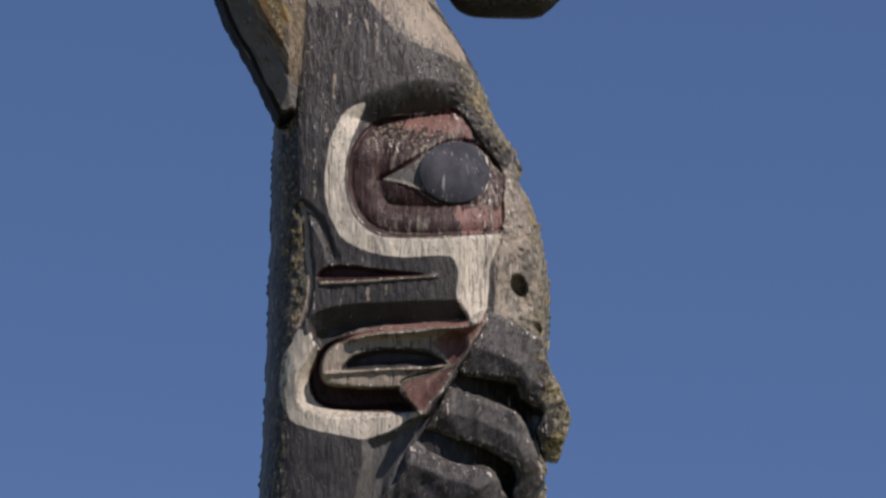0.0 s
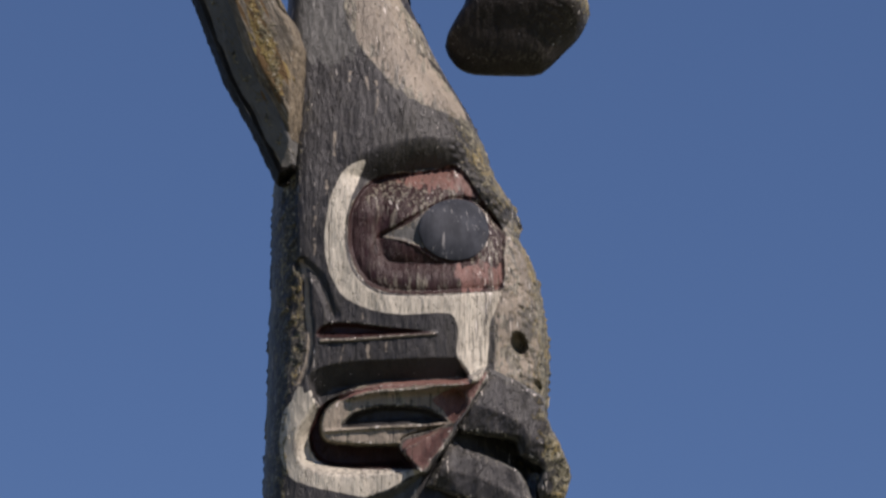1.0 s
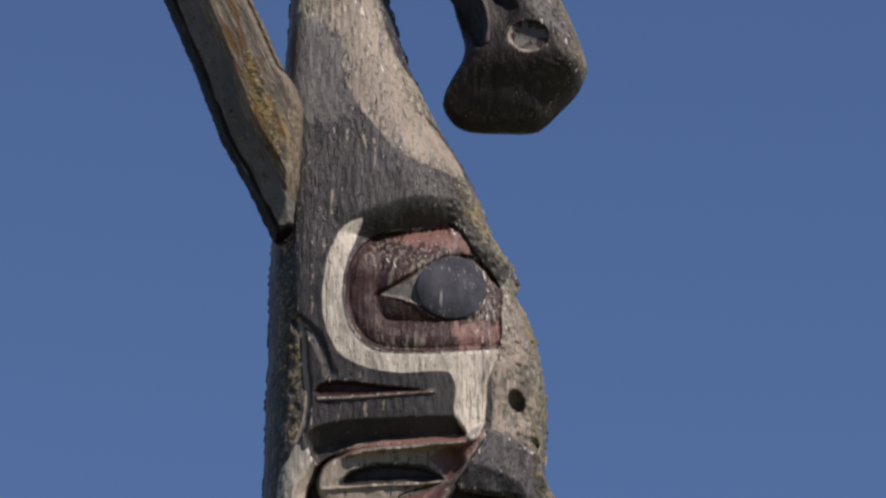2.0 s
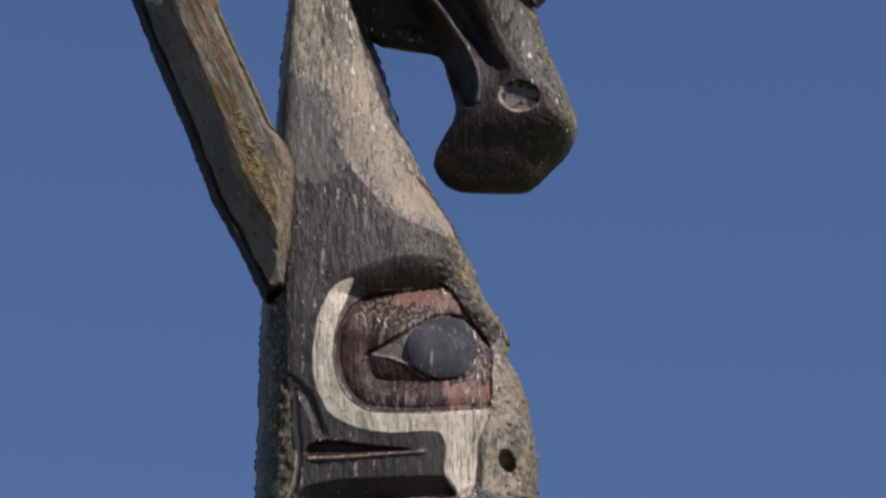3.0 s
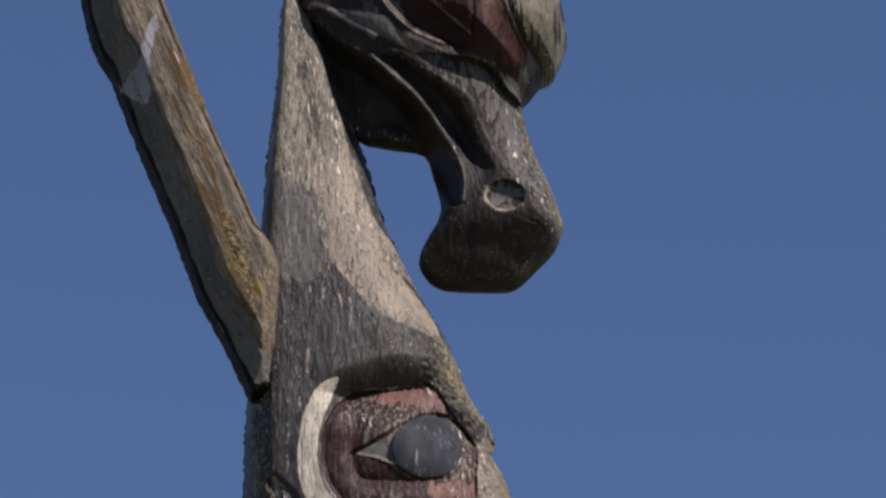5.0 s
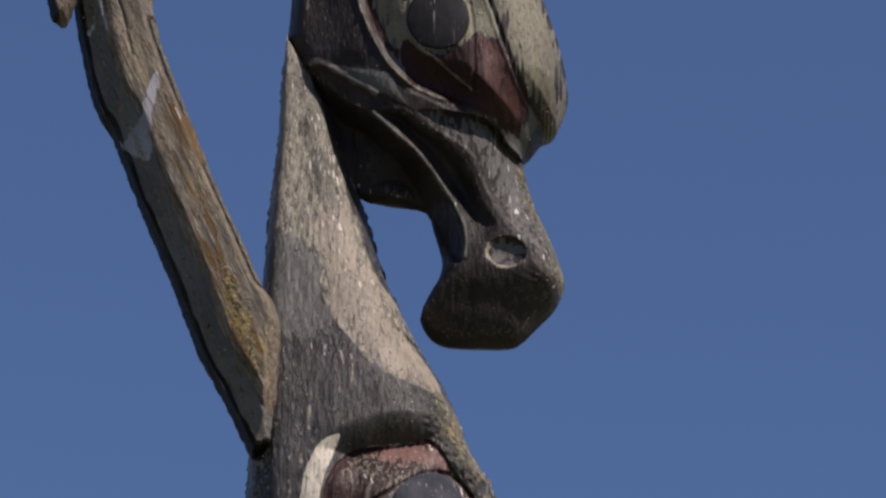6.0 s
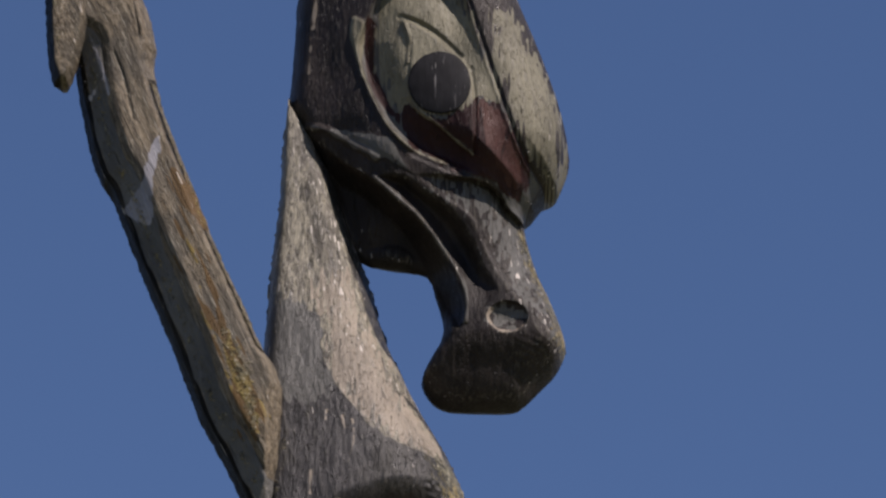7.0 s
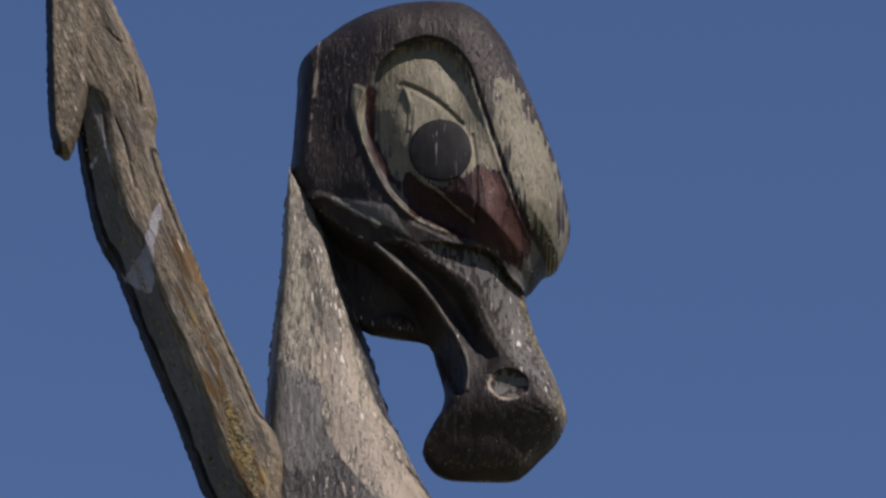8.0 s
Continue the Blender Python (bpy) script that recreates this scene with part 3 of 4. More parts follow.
def trunk_paint(x, z, d, h):
    fuzz = 0.006 * blob(x, z, (0.02, 0.06), 21)
    eye_red = area(x, z, EYE_RED)
    roses = np.minimum(np.minimum(area(x, z, ROSE_UPPER), area(x, z, ROSE_LOWER)), stroke(x, z, ROSE_STRIP) - 0.008)
    tongue = np.maximum(np.maximum(area(x, z, TONGUE), -area(x, z, TONGUE_SLOT)), -roses)
    eye = np.maximum(eye_red, -area(x, z, SCLERA))
    mouth = np.maximum(np.maximum(area(x, z, MOUTH_DARK), -area(x, z, TONGUE)), -roses)
    red = np.minimum(np.minimum(eye, mouth), area(x, z, SPLIT))
    # rose paint of the mouth, worn lower eye, and the upper eye's painted highlight
    rose = np.minimum(roses, np.maximum(np.minimum(area(x, z, EYE_ROSE_GLINT), area(x, z, EYE_ROSE_LOW)) + 0.006 + 0.020 * blob(x, z, (0.008, 0.04), 28), eye_red))
    pale = np.maximum(area(x, z, WHITE_C), -eye_red - 0.003)
    rim = np.maximum(area(x, z, MOUTH_RIM), -area(x, z, MOUTH_DARK)) + ease(z, 4.89, 4.97) * (0.022 + 0.03 * blob(x, z, (0.010, 0.025), 31))
    pale = np.minimum(pale, np.maximum(np.maximum(rim, -area(x, z, LIP_EDGE)), -np.minimum(area(x, z, TONGUE), roses)))
    grey = np.minimum(np.minimum(area(x, z, FACET), area(x, z, SCLERA)), area(x, z, GREY_NECK))
    bare = np.minimum(np.minimum(area(x, z, BARE_BAND), area(x, z, NECK_BARE)), tongue)
    bare = np.minimum(bare, np.minimum(eye_red, roses))
    nose = x - np.interp(z, [4.906, 5.277, 5.50, 5.60], [0.144, 0.150, 0.175, 0.23])
    front = np.maximum(np.maximum(-nose, z - 5.56), 4.985 - z)
    bare = np.minimum(bare, front)
    # past the arris the head's shadow on the neck is put in as black
    bare = np.maximum(bare, x - edge_at(NECK_RIDGE, z) - 0.004 - 0.3 * (1 - ease(z, 6.05, 6.2)))
    black = -bare + fuzz
    brow = np.maximum(d - 0.085, np.abs(z - 5.71) - 0.15) * 0.6 + 0.01
    moss = np.minimum(np.where(z > 5.700, 0.2, np.maximum((x - edge_at(BACK_STRIP, z)) * 1.5 + 0.02, 0)), np.maximum(0.022 - np.maximum(0.05 - d, 0) * 1.0 - nose * 0.12, z - 5.56))
    moss = np.minimum(moss, brow)
    ridges = np.minimum(np.minimum(stroke(x, z, EAR_BACK) - 0.007, stroke(x, z, EAR_FRONT) - 0.003), np.minimum(stroke(x, z, SPLIT_LEDGE) - 0.005, stroke(x, z, LID_LOW) - 0.003))
    # the ledge's light from above is coloured in as a pale line
    ridges = np.minimum(ridges, stroke(x, z, TONGUE_LEDGE) - 0.004)
    for line in PALE_RUNS:
        ridges = np.minimum(ridges, stroke(x, z, line, margin=0.03) - 0.0026 + 0.003 * blob(x, z, (0.01, 0.012), 33))
    rub = 0.75 * ease(-eye_red, 0.01, 0.03) * ease(z + 0.06 * blob(x, z, (0.012, 0.09), 29), 5.44, 5.54) * ease(x, -0.26, -0.19)
    rub = np.maximum(rub, 0.8 * ease(-eye_red, 0, 0.02) * ease(x, 0.045, 0.120))
    rub = np.maximum(rub, 0.45 * ease(-eye_red, 0.004, 0.010) * ease(z, 5.312, 5.288) * ease(x, -0.22, -0.17))
    rub = np.maximum(rub, 0.7 * ease(-area(x, z, CHEEK), -0.02, 0.02))
    rub = np.maximum(rub, 0.5 * ease(blob(x, z, (0.10, 0.13), 27), 0.1, 0.7) * ease(z, 5.673, 5.812))
    rub = np.maximum(rub, 0.5 * ease(nose, -0.08, 0.0))
    # more pale streaks on the neck's right half, as painted glints
    rub = np.maximum(rub, 0.85 * ease(x - edge_at(NECK_RIDGE, z), -0.17, -0.04) * ease(z, 5.97, 6.10))
    faded = area(x, z, BAND) + 0.010 + 0.03 * blob(x, z, (0.03, 0.08), 22) + 0.05 * blob(x, z, (0.007, 0.045), 24)
    # pale bare wood on the nose, spread wider to carry its glints
    faded = np.minimum(faded, np.maximum(front, 0) + 0.002 + 0.03 * blob(x, z, (0.03, 0.05), 23) + 0.03 * blob(x, z, (0.008, 0.014), 25))
    faded = np.minimum(faded, tongue + 0.004 + 0.03 * blob(x, z, (0.007, 0.03), 30))
    faded = np.minimum(np.maximum(faded, bare + 0.002), ridges)
    return {"black": black, "grey": grey + 2 * fuzz + 0.02 * blob(x, z, (0.008, 0.03), 26), "faded": faded, "red": red, "rose": rose, "pale": pale, "moss": moss, "rub": rub}


carved("trunk_carving", BODY, trunk_carving, trunk_paint, TRUNK, pole, cell=0.0032, smooth=2, ragged=0.009, base=trunk_depth, rise=0.31,
       label="carved face with a red-ringed eye and open mouth")

# ---- the head with its hooked bill ----
SOCKET = [(-0.164, 7.250), (-0.133, 7.317), (-0.078, 7.364), (0.011, 7.394), (0.086, 7.371), (0.143, 7.304), (0.173, 7.208), (0.211, 7.084), (0.251, 6.953), (0.290, 6.845), (0.333, 6.771), (0.373, 6.740), (0.345, 6.685), (0.300, 6.607), (0.265, 6.645), (0.239, 6.682), (0.162, 6.720), (0.077, 6.752), (-0.016, 6.792), (-0.090, 6.864), (-0.141, 6.961), (-0.177, 7.062), (-0.195, 7.162)]
SOCKET_GROOVE = [(-0.078, 7.364), (0.011, 7.394), (0.086, 7.371), (0.143, 7.304), (0.173, 7.208), (0.211, 7.084), (0.251, 6.953), (0.290, 6.845), (0.333, 6.771), (0.379, 6.740)]
CRESCENT = [(-0.208, 7.260), (-0.168, 7.236), (-0.172, 7.166), (-0.175, 7.100), (-0.166, 7.041), (-0.180, 7.054), (-0.201, 7.134), (-0.216, 7.195)]
CRESCENT_TAIL = [(-0.170, 7.051), (-0.136, 6.960), (-0.090, 6.869), (-0.021, 6.798), (0.077, 6.755)]
SOCKET_GREEN = [(-0.133, 7.216), (-0.121, 7.281), (-0.078, 7.343), (0.012, 7.370), (0.086, 7.351), (0.137, 7.284), (0.168, 7.198), (0.205, 7.075), (0.244, 6.952), (0.179, 6.961), (0.154, 6.952), (0.094, 6.910), (0.026, 6.910), (-0.025, 6.936), (-0.068, 6.918), (-0.102, 6.993), (-0.132, 7.082)]
SOCKET_RED = [(-0.068, 6.914), (-0.025, 6.933), (0.026, 6.905), (0.094, 6.905), (0.154, 6.952), (0.179, 6.961), (0.230, 6.943), (0.273, 6.860), (0.324, 6.776), (0.334, 6.738), (0.317, 6.695), (0.273, 6.680), (0.247, 6.695), (0.162, 6.720), (0.077, 6.752), (-0.008, 6.792), (-0.050, 6.840)]
SOCKET_BAND = [(-0.161, 7.250), (-0.133, 7.216), (-0.141, 7.150), (-0.137, 7.074), (-0.111, 6.994), (-0.073, 6.911), (-0.093, 6.913), (-0.137, 6.988), (-0.163, 7.069), (-0.169, 7.156)]
SOCKET_ROSE = [(0.171, 6.956), (0.230, 6.943), (0.273, 6.860), (0.319, 6.782), (0.316, 6.719), (0.265, 6.699), (0.230, 6.744), (0.196, 6.806), (0.179, 6.877)]
ALMOND = [(-0.057, 7.236), (0.026, 7.198), (0.094, 7.141), (0.146, 7.074), (0.166, 6.952), (0.164, 6.785), (0.094, 6.837), (0.034, 6.886), (-0.012, 6.923), (-0.039, 6.989), (-0.036, 7.065), (-0.033, 7.140)]
ALMOND_UP = [(-0.057, 7.236), (-0.009, 7.217), (0.043, 7.183), (0.086, 7.141), (0.120, 7.103)]
ALMOND_BACK = [(-0.057, 7.236), (-0.040, 7.188), (-0.033, 7.140), (-0.038, 7.083)]
ALMOND_LOW = [(-0.034, 6.970), (-0.008, 6.923), (0.043, 6.886), (0.102, 6.832), (0.159, 6.784)]
ALMOND_FRONT = [(0.156, 7.065), (0.167, 6.952), (0.165, 6.789)]
BROW_STRIP = [(0.181, 7.307), (0.278, 7.371), (0.322, 7.314), (0.365, 7.198), (0.419, 7.092), (0.449, 6.939), (0.441, 6.834), (0.415, 6.750), (0.380, 6.727), (0.351, 6.745), (0.316, 6.795), (0.273, 6.888), (0.231, 7.018), (0.194, 7.132), (0.173, 7.218)]
BROW_BEVEL = [(0.279, 7.397), (0.314, 7.330), (0.370, 7.177), (0.417, 7.016), (0.433, 6.876), (0.414, 6.764)]
PUPIL_HIGH = [(0.154, 7.012), (0.142, 6.961), (0.108, 6.924), (0.058, 6.912), (0.009, 6.925), (-0.025, 6.965), (-0.037, 7.015), (-0.024, 7.066), (0.010, 7.104), (0.058, 7.120), (0.108, 7.107), (0.142, 7.065)]
CHEEK_LEAF = [(-0.342, 6.928), (-0.248, 6.904), (-0.161, 6.873), (-0.084, 6.838), (-0.050, 6.785), (-0.021, 6.731), (-0.076, 6.748), (-0.144, 6.786), (-0.213, 6.850), (-0.282, 6.894)]
LEAF_EDGE = [(-0.347, 6.930), (-0.265, 6.890), (-0.196, 6.835), (-0.130, 6.781)]
BILL = [(-0.067, 6.749), (-0.025, 6.731), (0.060, 6.726), (0.179, 6.713), (0.239, 6.685), (0.279, 6.644), (0.354, 6.628), (0.395, 6.507), (0.437, 6.433), (0.503, 6.249), (0.434, 6.158), (0.355, 6.240), (0.322, 6.309), (0.272, 6.371), (0.230, 6.444), (0.188, 6.521), (0.162, 6.587), (0.120, 6.627), (0.060, 6.659), (0.001, 6.698)]
BILL_EDGE = [(-0.016, 6.723), (0.035, 6.682), (0.094, 6.635), (0.137, 6.595), (0.171, 6.538), (0.204, 6.461), (0.255, 6.380), (0.314, 6.336), (0.355, 6.248), (0.408, 6.192)]
CHANNEL = [(-0.135, 6.728), (-0.042, 6.726), (0.001, 6.698), (0.077, 6.651), (0.128, 6.598), (0.167, 6.538), (0.199, 6.461), (0.243, 6.389), (0.216, 6.320), (0.178, 6.271), (0.148, 6.283), (0.138, 6.357), (0.103, 6.451), (0.052, 6.539), (-0.007, 6.605), (-0.075, 6.667)]
CHANNEL_EDGE = [(-0.139, 6.728), (-0.075, 6.667), (-0.007, 6.613), (0.052, 6.545), (0.103, 6.468), (0.135, 6.389), (0.142, 6.339), (0.138, 6.285)]
THROAT = [(-0.353, 6.919), (-0.247, 6.812), (-0.139, 6.722), (-0.075, 6.661), (-0.007, 6.604), (0.052, 6.535), (0.101, 6.448), (0.135, 6.341), (0.120, 6.261), (0.044, 6.321), (-0.007, 6.432), (-0.075, 6.487), (-0.213, 6.505), (-0.319, 6.786)]
LIP_LINE = [(-0.016, 6.792), (0.077, 6.752), (0.162, 6.720), (0.239, 6.685), (0.273, 6.635), (0.303, 6.594)]
RUN_LONG = [(-0.310, 7.539), (-0.319, 7.364), (-0.328, 7.249)]
RUN_SHORT = [(-0.333, 7.212), (-0.337, 7.145), (-0.338, 7.098)]


def head_carving(x, z, d):
    h = head_depth(x, z)
    h = h + 0.002 * blob(x, z, (0.04, 0.12), 31) + 0.004 * blob(x, z, 0.12, 32) + 0.0010 * blob(x, z, (0.010, 0.03), 33)
    edge = ease(d, 0.0, 0.03)
    # the socket under its brow, and the ball of the eye in it
    socket = area(x, z, SOCKET, margin=0.2)
    h = h - edge * 0.046 * (1 - 0.85 * ease(x, 0.08, 0.20)) * ease(-socket, 0.0, 0.022) + edge * 0.036 * ease(-socket, 0.03, 0.14)
    h = h - 0.010 * np.maximum(0, 1 - stroke(x, z, SOCKET_GROOVE) / 0.011)
    h = h + 0.008 * ease(-area(x, z, CRESCENT), -0.006, 0.012) + 0.008 * np.maximum(0, 1 - stroke(x, z, CRESCENT_TAIL) / 0.012)
    h = h + 0.008 * ease(-area(x, z, ALMOND), 0.0, 0.010)
    h = h - 0.014 * np.maximum(0, 1 - stroke(x, z, ALMOND_UP) / 0.014) - 0.006 * np.maximum(0, 1 - stroke(x, z, ALMOND_FRONT) / 0.008)
    for line in (ALMOND_LOW, ALMOND_BACK):
        h = h + 0.007 * np.maximum(0, 1 - stroke(x, z, line) / 0.008)
    past = np.maximum(x - edge_at(BROW_BEVEL, z), 0) * ease(z, 6.72, 6.85) * ease(7.40 - z, 0, 0.06)
    h = h - np.minimum(past * 2.2, 0.5 * h)
    # the cheek and the deep dark throat
    h = h + 0.005 * ease(-area(x, z, CHEEK_LEAF), 0.0, 0.03) + 0.012 * np.maximum(0, 1 - stroke(x, z, LEAF_EDGE) / 0.014)
    h = h - np.minimum(0.13, 0.7 * h) * slope(-area(x, z, THROAT), 0.0, 0.055)
    # the bill: a ridge, its upper plane, and the channel beneath
    h = h - np.minimum(0.40 * stroke(x, z, BILL_EDGE, margin=0.14), 0.45 * h) * ease(-area(x, z, BILL), 0.0, 0.012)
    h = h - edge * 0.045 * ease(-area(x, z, CHANNEL), 0.0, 0.045) * ease(z, 6.28, 6.52)
    h = h + 0.010 * np.maximum(0, 1 - stroke(x, z, CHANNEL_EDGE) / 0.012)
    h = h - edge * 0.014 * np.maximum(0, 1 - stroke(x, z, LIP_LINE) / 0.020)
    # chisel strokes over the hook
    strokes = ease(x, 0.25, 0.34) * ease(6.26 - z, 0, 0.05) * np.sin((x * 0.50 + z * 0.86 + 0.006 * blob(x, z, 0.05, 35)) * 2 * math.pi / 0.021)
    h = h + 0.0010 * strokes * edge
    h = h * (1 - 0.42 * ease(6.27 - z, 0, 0.19))
    hole = np.hypot((x - 0.263) / 0.060, (z - 6.298) / 0.051)
    return h - edge * 0.022 * np.sqrt(np.clip(1 - hole**2, 0, 1))


def head_paint(x, z, d, h):
    fuzz = 0.006 * blob(x, z, (0.02, 0.06), 41)
    streaks = 0.022 * blob(x, z, (0.006, 0.045), 45) + 0.014 * np.maximum(0, blob(x, z, (0.03, 0.09), 43))
    red = area(x, z, SOCKET_RED) + 0.016 * blob(x, z, (0.008, 0.05), 47)
    strip = area(x, z, BROW_STRIP) + 0.07 * ease(z, 7.02, 7.38) + 2.4 * streaks + 0.05 * ease(6.86 - z, 0, 0.10) * ease(0.40 - x, 0, 0.05)
    pale = np.minimum(np.minimum(area(x, z, SOCKET_GREEN) + streaks, strip), area(x, z, CRESCENT) + 0.001)
    pale = np.maximum(pale, -np.minimum(red, area(x, z, SOCKET_BAND)) - 0.004)
    pale = np.minimum(pale, np.minimum(stroke(x, z, CRESCENT_TAIL) - 0.002, np.minimum(stroke(x, z, ALMOND_LOW), stroke(x, z, ALMOND_BACK)) - 0.003))
    runs_and_lit_rim = np.minimum(stroke(x, z, RUN_LONG) - 0.003, stroke(x, z, RUN_SHORT) - 0.003)
    # broken grey over the black bill, its sheen laid on as colour
    bill = area(x, z, BILL) + 0.034 + 0.03 * blob(x, z, (0.02, 0.05), 42) + 0.05 * blob(x, z, (0.008, 0.018), 44)
    grey = np.minimum(np.minimum(area(x, z, CHEEK_LEAF) + 0.010, bill), np.maximum(area(x, z, SOCKET) + 0.008, -red))
    grey = np.minimum(grey, np.minimum(stroke(x, z, LEAF_EDGE), stroke(x, z, CHANNEL_EDGE)) - 0.005)
    # rubbed bill and brow strip, with pale streaks for their glints
    rub = np.maximum(0.85 * ease(-area(x, z, BILL), -0.01, 0.03), 0.35 * ease(-area(x, z, BROW_STRIP), 0, 0.02))
    rub = np.maximum(rub, 0.5 * ease(x, 0.20, 0.34) * ease(6.26 - z, 0, 0.06))
    red = np.minimum(red, area(x, z, SOCKET_BAND))
    grey = np.minimum(grey, np.hypot((x - 0.263) / 0.060, (z - 6.298) / 0.051) * 0.05 - 0.040 + 0.03 * blob(x, z, 0.014, 49))
    moss = np.maximum(np.maximum(area(x, z, BILL) + 0.03, 6.16 - z), d - 0.035) + 0.006
    hole = np.hypot((x - 0.263) / 0.060, (z - 6.298) / 0.051)
    # the cup's sunlit lower-left rim, drawn as a pale crescent
    runs_and_lit_rim = np.minimum(runs_and_lit_rim, np.maximum(np.abs(hole - 0.94) * 0.05 - 0.003, (x - 0.263) * 0.6 + z - 6.298))
    return {"black": np.full(x.shape, -0.05) + fuzz, "grey": grey + fuzz, "red": red, "rose": area(x, z, SOCKET_ROSE) + 0.012 + 0.018 * blob(x, z, (0.008, 0.04), 48),
            "faded": runs_and_lit_rim + 0.004 * blob(x, z, (0.01, 0.02), 46), "pale": pale + 0.5 * fuzz, "moss": moss, "rub": rub}


carved("head_carving", HEAD, head_carving, head_paint, BROW, pole, cell=0.0032, smooth=3, ragged=0.002, base=head_depth, rise=0.43,
       label="black bird head with a hooked bill and green-grey eye")

inlay("pupil", PUPIL, trunk_carving, trunk_depth, 0.31, 0.003, SLATE, pole, "scratched slate-black pupil")
inlay("pupil", PUPIL_HIGH, head_carving, head_depth, 0.43, 0.008, SOOT, pole, "round black pupil with fine scratches")

# ---- the upright fin at the back ----
FIN_LINE = [(-0.423, 5.632), (-0.477, 5.604), (-0.495, 5.634), (-0.565, 5.781), (-0.642, 5.925), (-0.720, 6.133), (-0.817, 6.366), (-0.916, 6.620)] + [(-0.951, 6.671), (-0.979, 6.748), (-1.008, 6.870), (-1.031, 6.986), (-1.047, 7.099), (-1.071, 7.309), (-1.090, 7.502), (-1.102, 7.677), (-1.002, 7.677), (-0.943, 7.502), (-0.884, 7.382), (-0.833, 7.256), (-0.812, 7.195), (-0.800, 7.119), (-0.804, 7.043), (-0.770, 6.908), (-0.717, 6.763), (-0.671, 6.649), (-0.617, 6.503), (-0.531, 6.308), (-0.462, 6.147), (-0.402, 6.019)]
FIN_TIP = [(-1.148, 7.630), (-1.142, 7.455), (-1.133, 7.283), (-1.124, 7.131), (-1.113, 7.015), (-1.094, 6.957), (-1.054, 6.959), (-1.037, 7.004), (-1.017, 7.075), (-1.003, 7.170), (-1.011, 7.341), (-1.014, 7.630)]
FIN_STAIN = [(-0.775, 6.782), (-0.779, 6.718), (-0.795, 6.626), (-0.795, 6.517), (-0.873, 6.562), (-0.852, 6.597), (-0.820, 6.644), (-0.804, 6.718), (-0.789, 6.773)]
FIN_OCHRE = [(-0.745, 6.677), (-0.675, 6.567), (-0.604, 6.350), (-0.500, 6.137), (-0.449, 5.996), (-0.446, 5.821), (-0.495, 5.821), (-0.563, 5.996), (-0.652, 6.261), (-0.758, 6.531)]
FIN_BACK = [(-0.423, 5.632), (-0.477, 5.604), (-0.495, 5.634), (-0.565, 5.781), (-0.642, 5.925), (-0.720, 6.133), (-0.817, 6.366), (-0.916, 6.620)] + [(-0.951, 6.671), (-0.979, 6.748), (-1.008, 6.870), (-1.026, 6.958), (-1.043, 7.081)]
FIN_SCRATCH = [(-1.010, 7.160), (-0.986, 7.104), (-0.961, 7.038), (-0.946, 6.987), (-0.931, 6.926)]
FIN_NICK = [(-0.946, 6.987), (-0.969, 6.958), (-0.988, 6.928)]
FIN_FRONT = [(-0.791, 6.978), (-0.770, 6.908), (-0.717, 6.763), (-0.671, 6.649), (-0.617, 6.503), (-0.531, 6.308), (-0.462, 6.147)]


FIN_CRACKS = [[(-0.952, 7.365), (-0.925, 7.333), (-0.896, 7.318)], [(-0.866, 7.245), (-0.852, 7.166), (-0.838, 7.090)], [(-0.917, 7.062), (-0.886, 6.977), (-0.851, 6.838)]]
RUST = [(-0.709, 6.672), (-0.685, 6.608), (-0.667, 6.535)]


def fin_depth(x, z, d):
    back = stroke(x, z, FIN_BACK, margin=0.2)
    h = np.minimum(0.004 + back * 3.2, 0.055 + np.maximum(back - 0.016, 0) * 0.60)
    h = np.minimum(h, 0.112)
    h = np.minimum(h, 0.015 + d * 2.6)
    for line in FIN_CRACKS:
        h = h - 0.005 * np.maximum(0, 1 - stroke(x, z, line) / 0.006)
    h = h - 0.004 * np.maximum(0, 1 - np.abs(back - 0.088) / 0.006)
    return h + 0.003 * blob(x + z * 0.45, z, (0.05, 0.4), 51) + 0.0012 * blob(x + z * 0.45, z, (0.012, 0.08), 52)


def fin_paint(x, z, d, h):
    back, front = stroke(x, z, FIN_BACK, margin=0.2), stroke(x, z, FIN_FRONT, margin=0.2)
    # back edge near black, paint and its shade in one; dark line near front
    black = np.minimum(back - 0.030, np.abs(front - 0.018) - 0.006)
    for line in FIN_CRACKS:
        black = np.minimum(black, stroke(x, z, line) - 0.001)
    grey = np.maximum(back - 0.086, 0.030 - back) + 0.008 * blob(x, z, (0.03, 0.12), 54)
    rust = stroke(x, z, RUST) - 0.020 + 0.03 * blob(x + z * 0.45, z, (0.010, 0.10), 53)
    rust = np.minimum(rust, area(x, z, FIN_OCHRE) + 0.045 + 0.07 * blob(x + z * 0.45, z, (0.012, 0.09), 60))
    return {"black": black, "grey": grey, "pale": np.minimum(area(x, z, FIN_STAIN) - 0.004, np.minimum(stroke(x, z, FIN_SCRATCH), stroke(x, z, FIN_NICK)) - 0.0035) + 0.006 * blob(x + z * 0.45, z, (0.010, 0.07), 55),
            "rose": rust, "faded": area(x, z, FIN_OCHRE) + 0.030 + 0.05 * ease(z, 6.10, 6.35) + 0.06 * blob(x + z * 0.45, z, (0.03, 0.10), 56) + 0.02 * blob(x + z * 0.45, z, (0.008, 0.02), 59),
            "moss": np.minimum(np.minimum(area(x, z, FIN_OCHRE) + 0.035 + 0.04 * ease(z, 6.05, 6.30), front - 0.008), np.abs(back - 0.056) + 0.004)}


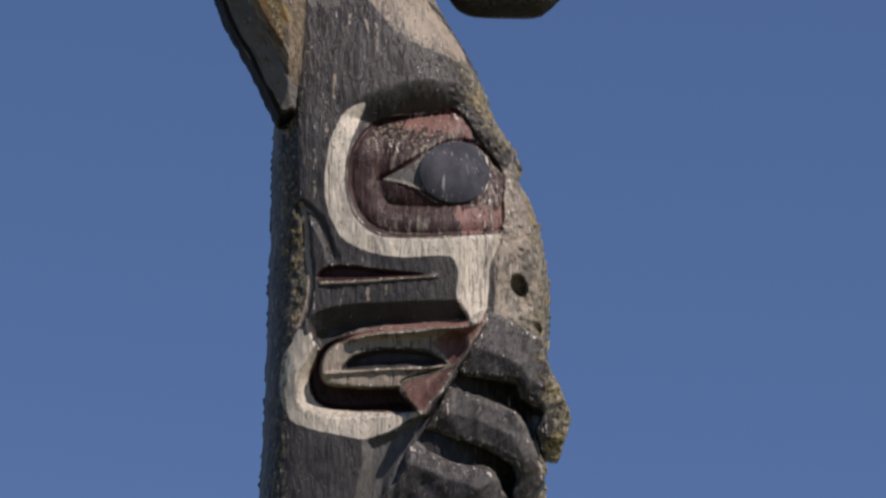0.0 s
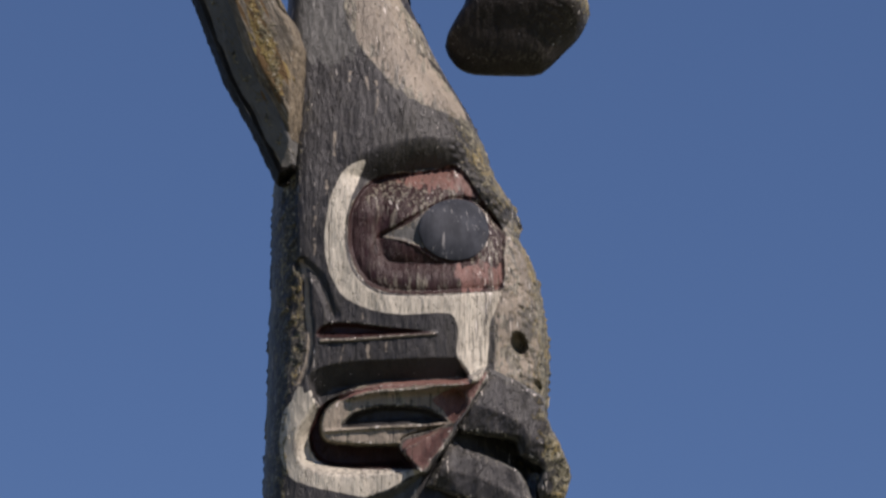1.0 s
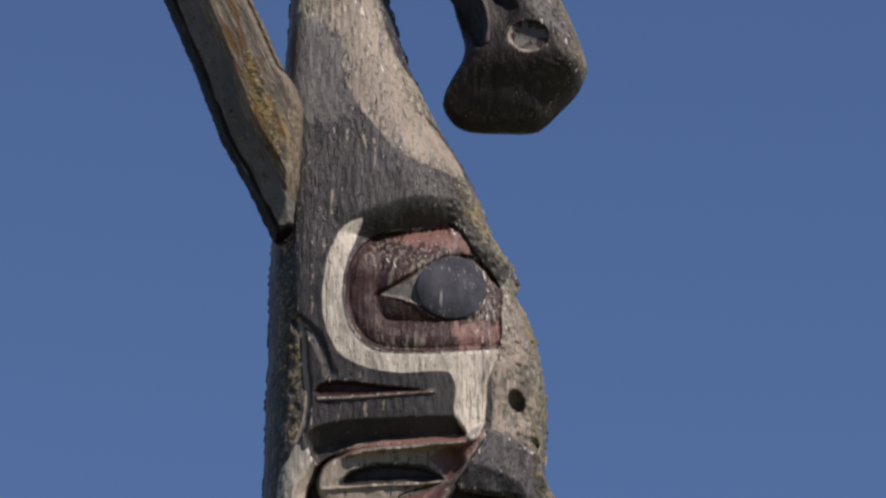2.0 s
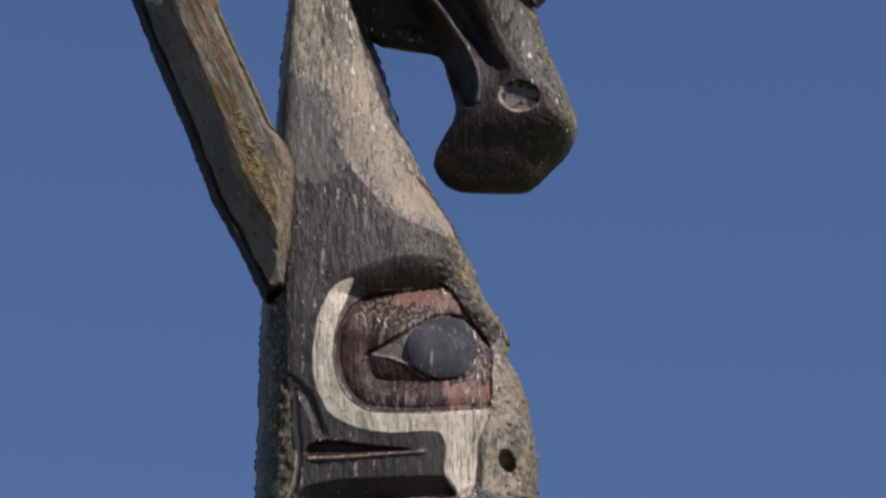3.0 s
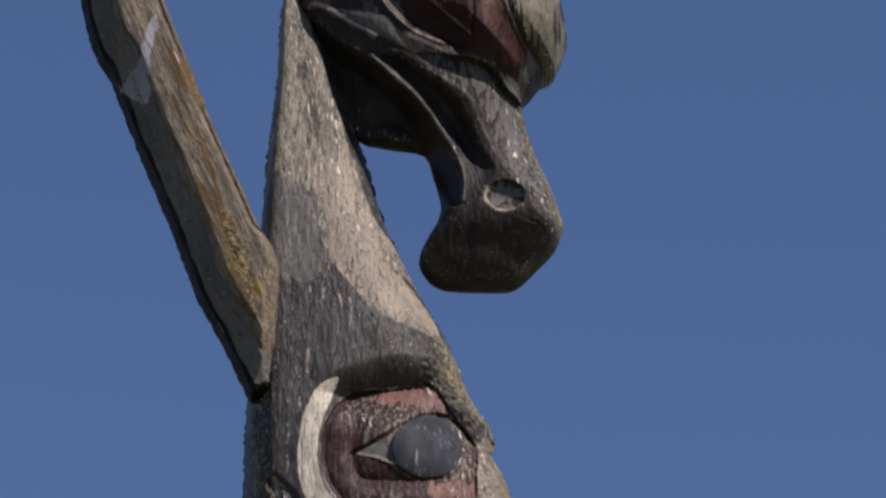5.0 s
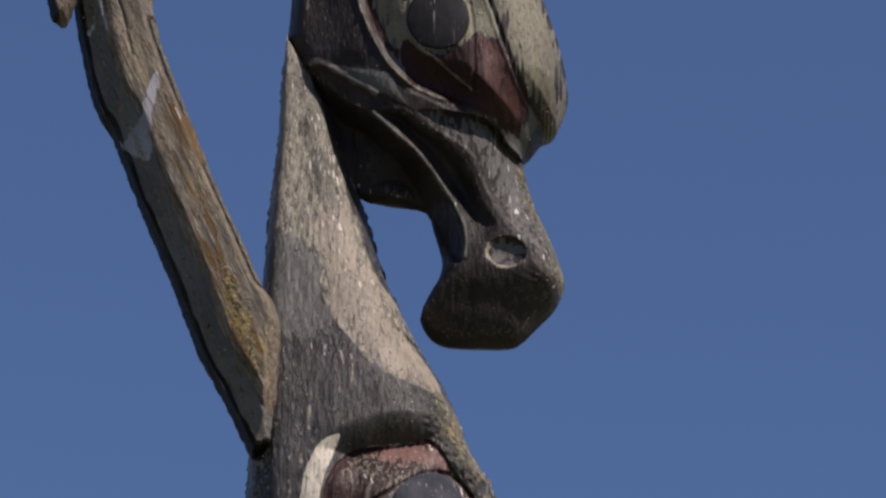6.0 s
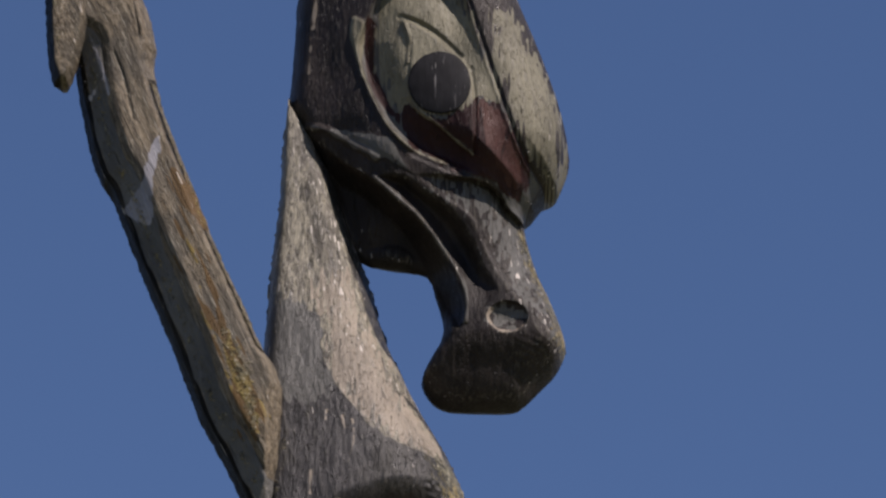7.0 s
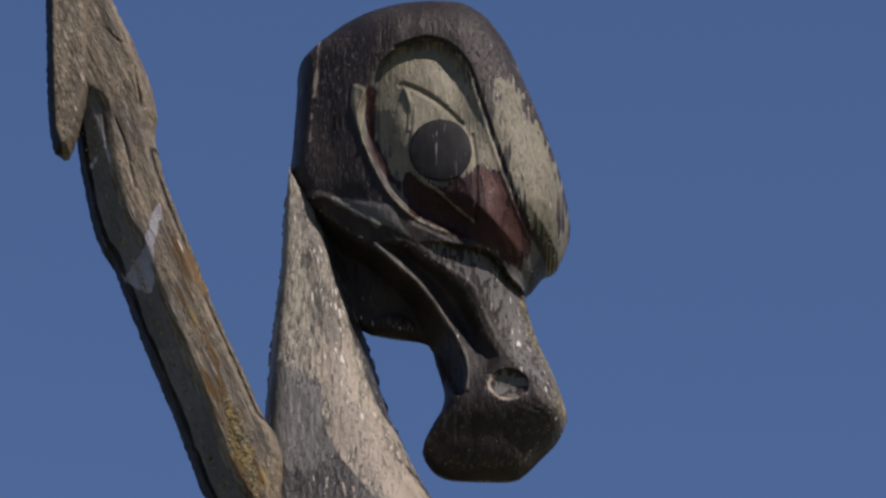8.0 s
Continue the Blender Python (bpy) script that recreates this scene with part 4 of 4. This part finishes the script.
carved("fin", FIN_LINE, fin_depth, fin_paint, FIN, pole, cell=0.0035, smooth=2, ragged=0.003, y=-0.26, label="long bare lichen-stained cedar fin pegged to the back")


def tip_depth(x, z, d):
    back = x - edge_at(FIN_TIP[:6], z)
    h = np.minimum(0.012 + back * 2.2, 0.065) * ease(d, -0.004, 0.012)
    return h + 0.003 * blob(x, z, (0.02, 0.2), 57) + 0.0015 * blob(x, z, 0.012, 58)


def tip_paint(x, z, d, h):
    # the tip's back edge carries the same near-black of paint and shade
    return {"black": x - edge_at(FIN_TIP[:6], z) - 0.022, "moss": np.abs(x - edge_at(FIN_TIP[:6], z) - 0.035) + 0.006}


carved("fin_tip", FIN_TIP, tip_depth, tip_paint, FIN, pole, cell=0.0035, smooth=2, ragged=0.003, y=-0.35, label="grey split end of the fin")

# ---- the paw under the mouth ----
TOE_ONE = [(0.124, 5.047), (0.167, 5.044), (0.233, 5.007), (0.285, 4.970), (0.294, 4.918), (0.317, 4.864), (0.341, 4.810), (0.365, 4.737), (0.339, 4.664), (0.327, 4.620), (0.283, 4.625), (0.267, 4.678), (0.261, 4.708), (0.283, 4.756), (0.251, 4.776), (0.215, 4.801), (0.204, 4.838), (0.147, 4.850), (0.081, 4.861), (0.033, 4.879)]
TOE_TWO = [(0.026, 4.854), (0.057, 4.825), (0.128, 4.801), (0.203, 4.766), (0.233, 4.732), (0.252, 4.683), (0.264, 4.654), (0.282, 4.605), (0.287, 4.557), (0.249, 4.513), (0.202, 4.489), (0.193, 4.523), (0.207, 4.567), (0.191, 4.605), (0.127, 4.644), (0.052, 4.673), (-0.042, 4.705), (-0.052, 4.717), (-0.014, 4.781)]
TOE_THREE = [(-0.080, 4.683), (-0.042, 4.654), (0.033, 4.615), (0.108, 4.607), (0.144, 4.596), (0.169, 4.538), (0.178, 4.460), (-0.192, 4.460), (-0.136, 4.557), (-0.108, 4.635)]


AXIS_ONE = [(0.100, 4.948), (0.213, 4.904), (0.260, 4.840), (0.297, 4.693)]
AXIS_TWO = [(-0.023, 4.771), (0.109, 4.732), (0.193, 4.693), (0.231, 4.615), (0.240, 4.518)]
AXIS_THREE = [(-0.099, 4.615), (0.014, 4.567), (0.099, 4.538), (0.145, 4.460)]


def toe_shape(axis):
    """A hewn toe: an upper and a lower plane that meet along a crest, bent at the knuckle, with a blunt end."""
    crest = np.array(axis)
    knuckle, tip = crest[-2], crest[-1]
    way = (tip - knuckle) / np.hypot(*(tip - knuckle))

    def shape(x, z, d):
        above = z - np.interp(x, crest[:, 0], crest[:, 1])
        off = stroke(x, z, axis, n=1, margin=0.3)
        along = (x - knuckle[0]) * way[0] + (z - knuckle[1]) * way[1]
        h = 0.135 - np.where(above > 0, 0.34, 0.20) * off - 0.30 * np.maximum(along, 0) - 0.08 * np.maximum(-along, 0)
        h = np.minimum(h, 0.094 + 1.5 * d)
        h = h + 0.005 * blob(x, z, 0.05, 61) + 0.003 * blob(x, z, (0.02, 0.05), 62) + 0.0018 * blob(x + z, x - z, (0.05, 0.012), 64)
        return h + 0.004 * blob(x, z, 0.012, 63) * ease(x, 0.22, 0.30)

    return shape


def toe_paint(x, z, d, h):
    tip = x - 0.258 + 0.04 * blob(x, z, 0.03, 65)
    return {"black": -0.05 + 0 * x, "moss": np.maximum(0.030 - np.clip(tip, -0.05, 0.06), d - 0.09), "grey": d - 0.008 + 0.01 * blob(x, z, 0.02, 66), "rub": 0.0 * x}


for line, axis in ((TOE_ONE, AXIS_ONE), (TOE_TWO, AXIS_TWO), (TOE_THREE, AXIS_THREE)):
    carved("toe", line, toe_shape(axis), toe_paint, TRUNK, pole, cell=0.0045, smooth=2, ragged=0.003, y=-0.24, rise=0.28, label="blocky black-painted toe, lichen on its tip")


# ---- the plain foot of the pole ----
def shaft():
    bm = bmesh.new()
    top, count = 4.487, 64
    rows = []
    for k in range(13):
        z = -0.05 + (top + 0.05) * k / 12
        wide = 1.06 - 0.06 * k / 12
        rows.append([bm.verts.new(((-0.122, 4.537)[0] + 0.41 * wide * math.cos(a) * (1 + 0.01 * noise.noise((math.cos(a) * 3, math.sin(a) * 3, z))), 0.31 * wide * math.sin(a), z)) for a in (2 * math.pi * i / count for i in range(count))])
    for low, high in zip(rows, rows[1:]):
        for i in range(count):
            j = (i + 1) % count
            bm.faces.new([low[i], low[j], high[j], high[i]]).smooth = True
    bm.faces.new(rows[-1])
    me = bpy.data.meshes.new("shaft")
    bm.to_mesh(me)
    bm.free()
    layer = me.attributes.new("black", "FLOAT", "POINT")
    layer.data.foreach_set("value", np.full(len(me.vertices), -0.05, np.float32))
    for key in ("grey", "faded", "red", "rose", "pale", "moss", "wear_glint"):
        me.attributes.new(key, "FLOAT", "POINT").data.foreach_set("value", np.full(len(me.vertices), 0.0 if key == "wear_glint" else 0.2, np.float32))
    me.materials.append(TRUNK)
    return part("shaft", me, pole, "plain dark round lower pole")


shaft()
